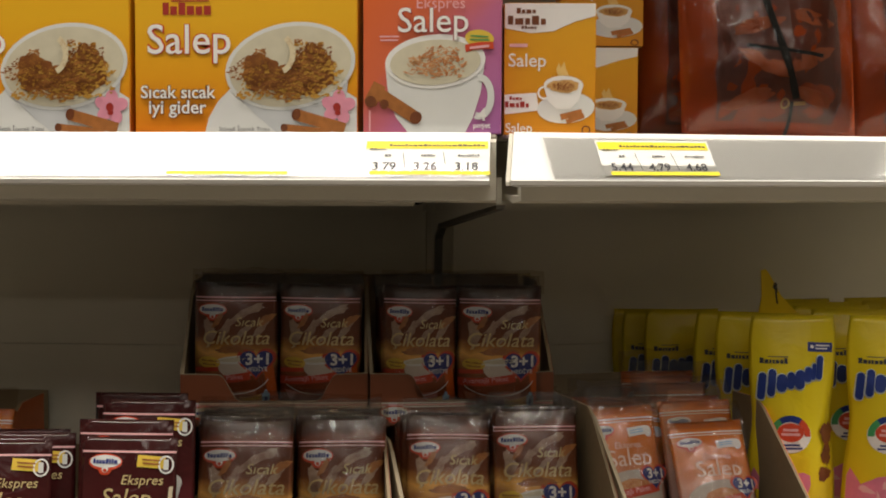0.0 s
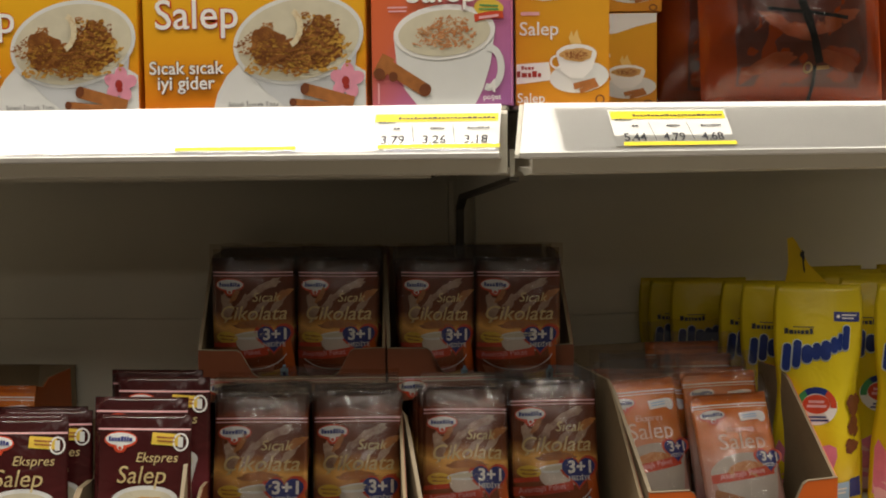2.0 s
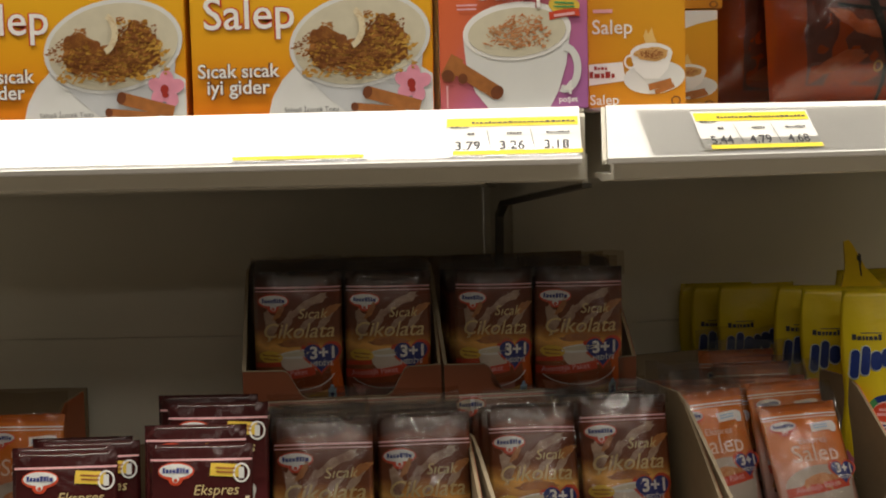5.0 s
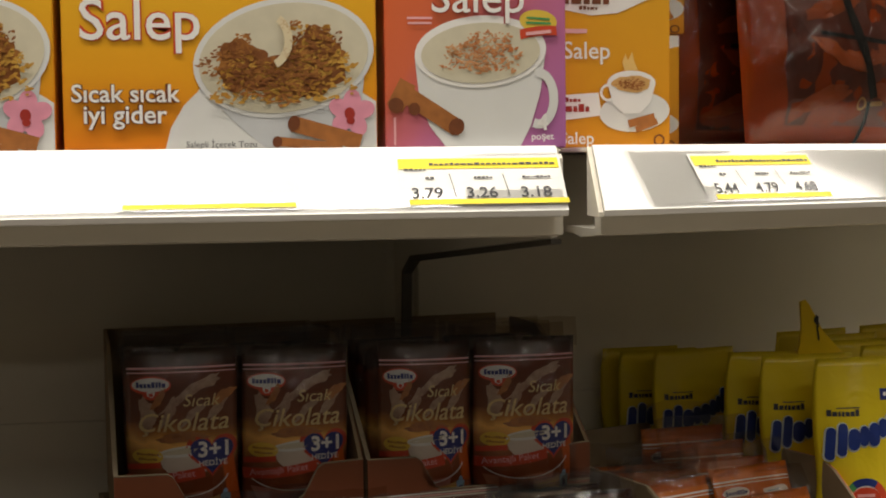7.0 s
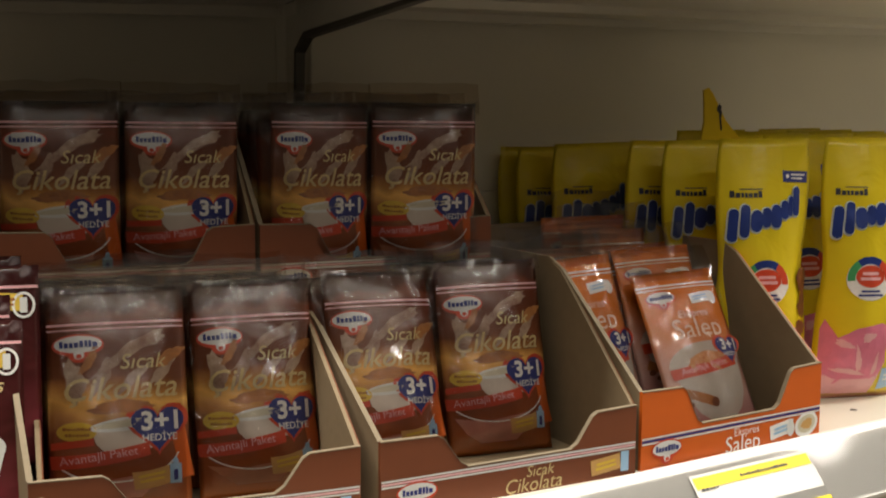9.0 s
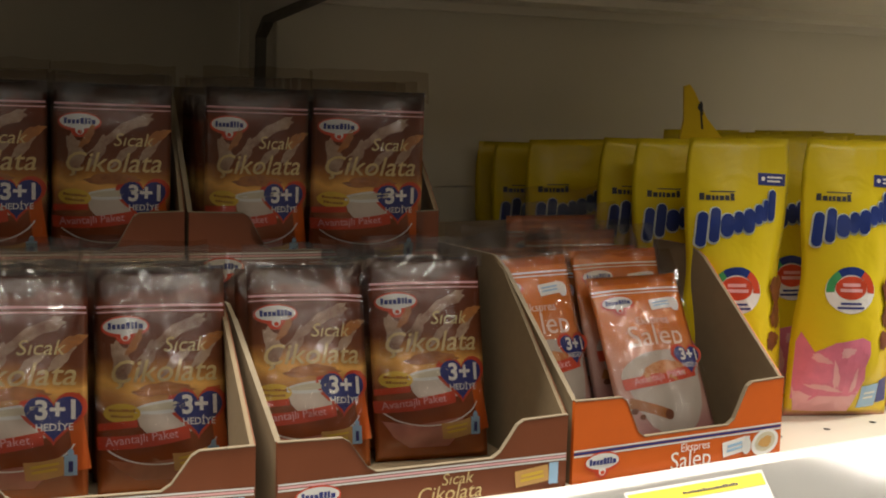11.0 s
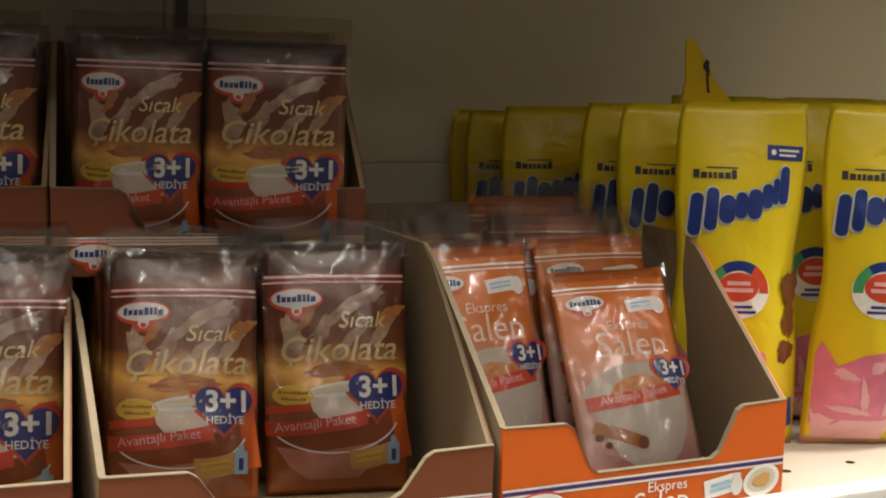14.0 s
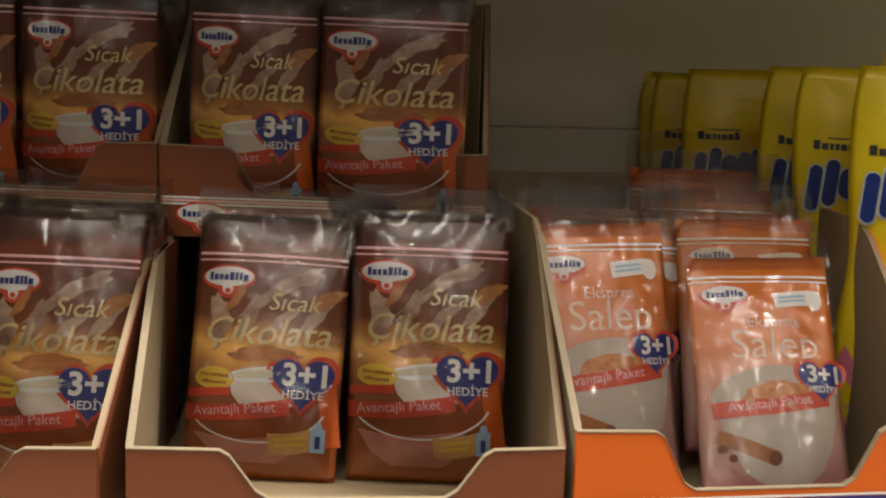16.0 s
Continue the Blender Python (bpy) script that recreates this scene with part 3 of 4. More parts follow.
def wrap(root, w, h, surf, seed, film=True, flap=0.017):
    """Clear overwrap with a crimped flap standing over the top."""
    off = Vector((seed * 2.7, 1.3, seed))
    if film:
        fs = lambda x, z: surf(x, z) - 0.0026 - 0.0012 * abs(noise.noise(Vector((x * 90 + z * 50, z * 70, 0)) + off))
        bm = bmesh.new()
        nx, nz = 18, 28
        g = [[bm.verts.new(((i / nx - 0.5) * (w + 0.002), fs((i / nx - 0.5) * w, 0.002 + (h - 0.001) * j / nz), 0.002 + (h - 0.001) * j / nz)) for i in range(nx + 1)] for j in range(nz + 1)]
        for j in range(nz):
            for i in range(nx):
                bm.faces.new((g[j][i], g[j][i + 1], g[j + 1][i + 1], g[j + 1][i]))
        part("film", bm, BAGFILM if w > 0.1 else FILM, root, "clear creased overwrap", True)
    if flap:
        bm = bmesh.new()
        nx, nz = 20, 6
        g = []
        for j in range(nz + 1):
            row = []
            for i in range(nx + 1):
                x = (i / nx - 0.5) * (w + 0.004)
                t = j / nz
                top = 1 + 0.12 * noise.noise(Vector((x * 60, 0, 0)) + off)
                z = h - 0.006 + (flap + 0.006) * t * (top if j == nz else 1)
                y = -0.0016 + 0.0025 * t + 0.0013 * t * noise.noise(Vector((x * 70, t * 2, 4)) + off)
                row.append(bm.verts.new((x, y, z)))
            g.append(row)
        for j in range(nz):
            for i in range(nx):
                bm.faces.new((g[j][i], g[j][i + 1], g[j + 1][i + 1], g[j + 1][i]))
        part("film_flap", bm, FLAP, root, "clear crimped flap of the overwrap", True)


def pack_body(root, w, h, d, seed, material, low=0.6):
    surf = pouch_surf(w, h, d, seed, low)
    back = lambda x, z: -surf(-x, z) * 0.7
    part("body", sheet_bm(w, h, surf, back), material, root, smooth=True)
    return surf


W, H = 0.062, 0.108


def chocolate_pack(m, seed, full=True, tall=1.09, drop=0.0, wide=1.07):
    T = H - drop
    m = m @ Matrix.Diagonal((wide, 1.07, tall, 1))
    root = thing("cocoa_pack", m, "brown cocoa sachet pack in clear creased film with heart badge", "drink sachet", "cocoa packs in brown trays")
    s = pack_body(root, W, H, 0.008, seed, P_CHOC)
    if full:
        decal("stripe", join(rect(0, T - 0.0113, W * 0.98, 0.0011), rect(0, T - 0.0139, W * 0.98, 0.0007)), M_PALEPINK, root, s)
        logo(root, s, -0.0172, T - 0.0213, 0.0225)
        decal("title", join(words("S\u0131cak", 0.011, T - 0.0305, 0.021, 0.25), words("\u00c7ikolata", 0.001, T - 0.043, 0.05, 0.25, 0.006)), M_GOLD, root, s, 0.0009, "gold title lettering", fine=0.004)
        sw = decal("swirl_picture", join(ell(-0.0195, T - 0.0385, 0.0042, 0.0105, 8, wob=0.14, seed=3), ell(0.003, T - 0.0265, 0.0165, 0.0026, 36, wob=0.16, seed=5), ell(0.014, T - 0.0205, 0.0085, 0.0028, 28, wob=0.18, seed=6),
                                         ell(-0.0075, T - 0.037, 0.0028, 0.009, -24, wob=0.14, seed=8), ell(0.0205, T - 0.0345, 0.0024, 0.0105, -38, wob=0.14, seed=9), ell(0.006, T - 0.0385, 0.0095, 0.0022, 44, wob=0.16, seed=10)), M_SWIRL, root, s, 0.0003, "pale cream swirls")
        decal("amber_swirl", join(ell(0.0235, T - 0.0285, 0.0075, 0.0028, 34, wob=0.14, seed=11), ell(0.0, T - 0.052, 0.014, 0.0032, 2, wob=0.1, seed=12), ell(-0.013, T - 0.029, 0.002, 0.0075, -30, wob=0.14, seed=13)), M_SWIRLO, sw, s, 0.0005)
        cup = decal("cup_picture", shape([(-0.0135, T - 0.062), (0.0175, T - 0.059), (0.0165, T - 0.067), (0.013, T - 0.0725), (-0.0075, T - 0.0735), (-0.0115, T - 0.069)]), M_COCUP, root, s, 0.0003)
        decal("cup_rim", ell(0.002, T - 0.0602, 0.0165, 0.0032, 5), M_CUP, cup, s, 0.0005)
        decal("cocoa_surface", ell(0.0022, T - 0.0599, 0.0142, 0.0017, 5), M_CREAM, cup, s, 0.0007)
        decal("round_stamp", ell(-0.0195, T - 0.0625, 0.0085, 0.0046, -4), M_YBADGE, root, s, 0.0005)
        decal("stamp_print", join(blocks(-0.0195, T - 0.0612, 0.012, 0.0013, 8, 2, -4), blocks(-0.0195, T - 0.064, 0.01, 0.0013, 7, 3, -4)), M_CINN, root, s, 0.0008)
        decal("ribbon", join(rect(-0.0095, T - 0.0744, 0.043, 0.0064, 5, -0.0015), rect(-0.0215, T - 0.0682, 0.018, 0.0034, 3)), M_RED, root, s, 0.0006)
        decal("ribbon_text", words("Avantajl\u0131 Paket", -0.0105, T - 0.0746, 0.034, 0, 0.006, 1, 5), M_PALEPINK, root, s, 0.0012, fine=0.005)
        decal("arc", ring(-0.002, T - 0.0713, 0.0285, 0.0165, 0.0008, 200, 345), M_WHITE, root, s, 0.0004)
        decal("mug_picture", shape([(-0.027, T - 0.084), (-0.01, T - 0.0868), (0.0165, T - 0.0835), (0.0155, 0.014), (0.008, 0.0065), (-0.013, 0.0065), (-0.021, 0.012)]), M_COPINK if seed % 3 else M_COMUG, root, s, 0.0002)
        tag = decal("tag_picture", rect(0.0125, 0.0155, 0.017, 0.0085, 8, -0.0008), M_TAN, root, s, 0.0006)
        decal("tag_print", join(rect(0.0125, 0.0168, 0.012, 0.0012, 8), rect(0.0125, 0.0143, 0.011, 0.0012, 8)), M_YBADGE, tag, s, 0.0008)
        jug = decal("jug_picture", join(rect(0.0235, 0.0165, 0.0056, 0.0095), ell(0.0235, 0.022, 0.0014, 0.0022)), M_LBLUE, root, s, 0.0008)
        decal("jug_label", rect(0.0235, 0.0158, 0.002, 0.005), M_BLUE, jug, s, 0.001)
        decal("cinnamon_picture", rect(0.0265, 0.032, 0.007, 0.036, 8), M_ORANGEB, root, s, 0.0003)
    badge(root, s, 0.0162, T - 0.0635, 0.0295)
    wrap(root, W, H, s, seed, True, 0.0115)
    return root


def salep_pack(m, seed, film=True, tall=0.97):
    m = m @ Matrix.Diagonal((1.0, 1.0, tall, 1))
    root = thing("salep_pack", m, "orange and pink drink sachet pack in clear film", "drink sachet", "salep packs in the orange tray")
    s = pack_body(root, W, H, 0.006, seed, P_SALEP)
    decal("stripe", join(rect(0, H - 0.0098, W * 0.98, 0.0011), rect(0, H - 0.0121, W * 0.98, 0.0007)), M_WHITE, root, s)
    logo(root, s, -0.0155, H - 0.0185, 0.0215)
    decal("title", join(words("Ekspres", 0.004, H - 0.031, 0.022, 0.0), words("Salep", 0.004, H - 0.041, 0.037)), M_SALTXT, root, s, 0.0004, "pale title lettering", fine=0.004)
    jar = decal("jug_picture", join(rect(0.014, H - 0.0205, 0.017, 0.007, 6), ell(0.0235, H - 0.021, 0.0035, 0.0045)), M_WHITE, root, s, 0.0005)
    decal("jug_print", join(rect(0.0135, H - 0.0195, 0.012, 0.001, 6), rect(0.0135, H - 0.0215, 0.012, 0.001, 6)), M_LBLUE, jar, s, 0.0007)
    cup = decal("cup_picture", join(ell(0.002, H - 0.064, 0.027, 0.0135, 4), shape([(-0.0238, H - 0.066), (0.0278, H - 0.063), (0.0272, 0.034), (0.0245, 0.022), (0.019, 0.012), (0.012, 0.006), (-0.004, 0.006), (-0.013, 0.012), (-0.019, 0.022)])), M_SCUP, root, s, 0.0003)
    decal("foam_picture", ell(0.003, H - 0.0645, 0.016, 0.007, 4, wob=0.05, seed=seed), M_DUST2, cup, s, 0.0005)
    decal("ribbon", rect(0.0, H - 0.067, 0.05, 0.007, 6, -0.0012), M_RED, root, s, 0.0006)
    decal("ribbon_text", words("Avantajl\u0131 Paket", -0.001, H - 0.067, 0.036, 0, 0.006, 1, 6), M_PALEPINK, root, s, 0.0009, fine=0)
    st = decal("cinnamon_picture", rect(-0.012, 0.0225, 0.026, 0.0062, -22), M_CINN, root, s, 0.0006)
    decal("cinnamon_end", ell(-0.0005, 0.0178, 0.0028, 0.0032, -22), M_CINND, st, s, 0.0008)
    decal("clove_picture", join(ell(-0.022, 0.022, 0.0022, 0.0018), ell(-0.018, 0.018, 0.0018, 0.0016)), M_CINND, root, s, 0.0006)
    badge(root, s, 0.0225, H - 0.0575, 0.0245)
    wrap(root, W, H, s, seed, film, 0.017)
    return root


def maroon_pack(m, seed, full=True):
    w, h = 0.07, 0.1
    root = thing("salep_sachet", m, "glossy maroon drink sachet with gold lettering and white cup", "drink sachet", "maroon sachets in the carton")
    s = pack_body(root, w, h, 0.006, seed, P_DARK)
    decal("stripe", rect(0, h - 0.0105, w * 0.98, 0.0014), M_PALEPINK, root, s)
    if full:
        logo(root, s, -0.0165, h - 0.018, 0.025)
        tg = decal("tag_picture", rect(0.017, h - 0.0175, 0.02, 0.0085, -4), M_YBADGE, root, s, 0.0005)
        decal("tag_print", join(rect(0.017, h - 0.0162, 0.013, 0.0012, -4), rect(0.017, h - 0.0188, 0.012, 0.0012, -4)), M_CINN, tg, s, 0.0007)
        decal("jug_picture", ring(0.0275, h - 0.0195, 0.0055, 0.0065, 0.0012), M_WHITE, root, s, 0.0007)
        decal("jug_body", rect(0.0275, h - 0.0195, 0.0035, 0.0075), M_CUP, root, s, 0.0008)
        decal("title", join(words("Ekspres", 0.011, h - 0.0305, 0.03, 0.2), words("Salep", 0.0, h - 0.043, 0.036, 0.2)), M_GOLD, root, s, 0.0005, "gold title lettering", fine=0.004)
        cup = decal("cup_picture", join(ell(0.002, h - 0.061, 0.0245, 0.0105, 3), shape([(-0.0215, h - 0.063), (0.026, h - 0.061), (0.018, 0.006), (-0.013, 0.006)])), M_CUP, root, s, 0.0004)
        decal("foam_picture", ell(0.002, h - 0.0615, 0.021, 0.008, 3), M_CREAM, cup, s, 0.0006)
        decal("cinnamon_dust", ell(0.004, h - 0.0625, 0.012, 0.0045, 3, wob=0.1, seed=seed), M_TAN, cup, s, 0.0008)
    return root


def carton(m, w, depth, material, label, group, front=0.042, back=0.11, dip=0.0195, rise=0.085, art=None, name="display_tray", right=0.0):
    """Open card tray: low front with a dip, sides that slope up to the back."""
    root = thing(name, m, label, "display tray", group)
    t = 0.0022
    fl = [(0, 0), (w, 0), (w, front), (w * 0.835, front - 0.0008), (w * 0.812, front - 0.003), (w * 0.752, dip + 0.003), (w * 0.722, dip), (w * 0.32, dip), (w * 0.29, dip + 0.003),
          (w * 0.23, front - 0.003), (w * 0.207, front - 0.0008), (0, front)]
    part("front_panel", prism_bm(fl, "y", 0, t), material, root, "printed front panel with a dipped edge")
    side = [(t, 0), (depth, 0), (depth, back), (rise, back), (rise - 0.012, back - 0.006), (t, front)]
    high = [(t, 0), (rise + 0.05, 0), (rise + 0.05, right or back), (rise, right or back), (rise - 0.012, (right or back) - 0.006), (t, front)]
    part("side_panel", prism_bm(side, "x", 0.0, t), M_CARD, root)
    part("side_panel", prism_bm(high, "x", w - t, w), M_CARD, root)
    part("side_skin", prism_bm(high, "x", w + 0.0001, w + 0.0007), material, root)
    part("base_panel", box_bm(t, w - t, t, depth, 0.0, 0.0018), M_CARD, root)
    part("back_panel", box_bm(t, w - t, depth - t, depth, 0.0018, back), M_CARD, root)
    part("cut_edge", prism_bm([(t, front + 0.0003), (rise - 0.012, back - 0.0057), (rise - 0.012, back - 0.0063), (t, front - 0.0004)], "x", -0.0004, t + 0.0003), M_EDGE, root, "bare pale card edge")
    flat = lambda x, z: 0.0
    st = decal("stripe", join(rect(w / 2, 0.0152, w - 0.001, 0.0010, 0, 0, 12), rect(w / 2, 0.0182, w - 0.001, 0.0010, 0, 0, 12)), M_CUP, root, flat, 0.0003)
    decal("stripe_core", rect(w / 2, 0.0167, w - 0.001, 0.0012, 0, 0, 12), M_BLUE if art else M_PALEPINK, st, flat, 0.0003)
    bm = bmesh.new()
    top = [bm.verts.new((x, -0.0004, z + 0.0004)) for x, z in fl[2:]]
    low = [bm.verts.new((x, -0.0004, z - 0.0001)) for x, z in fl[2:]]
    far = [bm.verts.new((x, t + 0.0003, z + 0.0004)) for x, z in fl[2:]]
    for i in range(len(top) - 1):
        bm.faces.new((top[i], top[i + 1], low[i + 1], low[i]))
        bm.faces.new((top[i], far[i], far[i + 1], top[i + 1]))
    part("front_edge", bm, M_EDGE, root, "bare pale card edge")
    logo(root, flat, w * 0.13, 0.0105, 0.024, 0.0004)
    if art == "orange":
        decal("title", join(words("Ekspres", w * 0.565, 0.0118, 0.021), words("Salep", w * 0.545, 0.0047, 0.029)), M_WHITE, root, flat, 0.0004, "white title lettering", fine=0)
        f = decal("tag_picture", rect(w * 0.76, 0.008, 0.018, 0.0088, 8), M_WHITE, root, flat, 0.0004)
        decal("tag_print", join(rect(w * 0.76, 0.0093, 0.011, 0.0015, 8), rect(w * 0.76, 0.0068, 0.012, 0.0015, 8)), M_LBLUE, f, flat, 0.0006)
        decal("jug_picture", join(ell(w * 0.82, 0.0075, 0.0034, 0.0048), rect(w * 0.82, 0.012, 0.004, 0.003)), M_CUP, root, flat, 0.0007)
        c = decal("cup_picture", ell(w * 0.915, 0.0082, 0.0105, 0.0076, 12), M_WHITE, root, flat, 0.0005)
        decal("foam_picture", ell(w * 0.915, 0.0086, 0.0078, 0.0056, 12), M_CREAM, c, flat, 0.0007)
        decal("cinnamon_dust", ell(w * 0.915, 0.0086, 0.005, 0.0032, 12, wob=0.1), M_TAN, c, flat, 0.0009)
    else:
        decal("title", join(words("S\u0131cak", w * 0.6, 0.0115, 0.018, 0.2), words("\u00c7ikolata", w * 0.575, 0.0045, 0.036, 0.2)), M_GOLD, root, flat, 0.0004, "gold title lettering", fine=0)
        f = decal("tag_picture", rect(w * 0.87, 0.008, 0.02, 0.0088, 6), M_TAN, root, flat, 0.0004)
        decal("tag_print", join(rect(w * 0.87, 0.0093, 0.013, 0.0015, 6), rect(w * 0.87, 0.0068, 0.014, 0.0015, 6)), M_YBADGE, f, flat, 0.0006)
        decal("jug_picture", rect(w * 0.95, 0.0085, 0.0055, 0.0115), M_LBLUE, root, flat, 0.0006)
    return root


TD = 0.3
GB, GO = "brown trays on the lower shelf", "orange trays on the lower shelf"
T_1 = pose(-0.2235, -0.083, ZS, 0, 0, 10)
T_2 = pose(-0.057, -0.053, ZS, 0, 0, 16.2)
T_3 = pose(0.1015, -0.0065, ZS, 0, 0, 20.4)
ZB = ZS + 0.0925
carton(T_1, 0.1585, TD, M_BROWNB, "brown printed card tray of cocoa packs on the shelf", GB, 0.0385, back=0.0922)
carton(T_2, 0.161, TD, M_BROWNB, "brown printed card tray of cocoa packs beside the orange tray", GB, 0.039, back=0.0922, right=0.112)
carton(T_3, 0.15, 0.25, M_ORANGEB, "bright orange printed card tray of salep packs on the shelf", GO, 0.0455, back=0.113, art="orange", dip=0.0212)
T_4 = pose(-0.2515, 0.07, ZB, 0, 0, 7)
T_5 = pose(-0.101, 0.085, ZB, 0, 0, 10)
carton(T_4, 0.149, 0.17, M_BROWNB, "brown printed card tray stacked on the tray below", GB)
carton(T_5, 0.149, 0.165, M_BROWNB, "brown printed card tray stacked beside its twin", GB)


def at(base, x, y, lean=0, yaw=0, roll=0, z=0.002):
    return base @ pose(x, y, z) @ pose(0, 0, 0, 0, 0, yaw) @ pose(0, 0, 0, -lean, roll, 0)


k = 0
FRONT = ((-0.182, -0.02, ZS, 15, 10, 1.05, 0.006, 1.12), (-0.111, -0.008, ZS, 15, 10, 1.05, 0.007, 1.05), (-0.034, 0.027, ZS, 19, 16, 1.04, 0.006, 1.05), (0.034, 0.042, ZS, 14, 16, 1.05, 0.003, 1.06),
         (-0.213, 0.098, ZB, 1, 6, 1.03, 0, 1.07), (-0.145, 0.104, ZB, 1, 6, 1.02, 0, 1.05), (-0.064, 0.103, ZB, 1, 10, 1.02, 0, 0.95), (0.001, 0.107, ZB, 1, 10, 1.02, 0, 1.08))
for x, y, z, lean, turn, tall, drop, wide in FRONT:
    for row in range(5 if z == ZS else 4):
        k += 1
        jit = random.Random(k)
        dy = row * 0.021
        chocolate_pack(pose(x - dy * math.sin(radians(turn)) + jit.uniform(-0.0012, 0.0012) * (row > 0), y + dy, z + 0.002, 0, 0, turn * 0.5 + jit.uniform(-3, 3))
                       @ pose(0, 0, 0, row * 2.0 * (lean > 5) - lean, jit.uniform(-1.2, 1.2), 0), k, row == 0, tall * (0.95 if row else 1), drop, wide)
salep_pack(pose(0.1115, 0.066, ZS + 0.004, 0, 0, 18) @ pose(0, 0, 0, -22, -2, 0), 60, True, 1.03)
salep_pack(pose(0.181, 0.058, ZS + 0.002, 0, 0, 12) @ pose(0, 0, 0, -30, -2, 0), 61, True, 1.0)
salep_pack(pose(0.172, 0.094, ZS + 0.012, 0, 0, 14) @ pose(0, 0, 0, -22, -1, 0), 62)
for i in range(3):
    salep_pack(at(T_3, 0.045, 0.1 + 0.024 * i, 15 - 4 * i, -18, 0), 63 + i)
    salep_pack(at(T_3, 0.104, 0.118 + 0.026 * i, 12 - 4 * i, -18, -1), 67 + i, True, 1.0 + 0.065 * i)

# maroon sachets in plain cartons
T_6 = pose(-0.3065, -0.095, ZS, 0, 0, 4)
T_7 = pose(-0.3985, -0.098, ZS, 0, 0, 2)
for n, b in enumerate((T_6, T_7)):
    carton(b, 0.09, 0.3, M_BROWNB, "brown card tray of maroon sachets", GB, 0.03, 0.05, 0.02, 0.06)
    for r in range(4):
        k += 1
        maroon_pack(at(b, 0.045 + (0.003, -0.002, 0.012, 0.004)[r], 0.045 + 0.016 * r, 10 - 2 * r, (-3, 2)[n], 0, 0.002 + (0.003, 0.013, 0.025, 0.028)[r] * (1 - n)), 100 + k, r < 3)
carton(pose(-0.535, 0.0, ZS, 0, 0, 0), 0.15, 0.13, M_ORANGEB, "orange card tray at the dark end of the shelf", GO, 0.045, 0.07, art="orange")
for i in range(2):
    salep_pack(at(pose(-0.53, 0.0, ZS), 0.04 + 0.07 * i, 0.05, 14), 80 + i)
carton(pose(-0.555, 0.135, ZS, 0, 0, 0), 0.13, 0.12, M_ORANGEB, "orange card tray behind the maroon sachets", GO, 0.092, 0.09, 0.082, 0.05, art="orange")


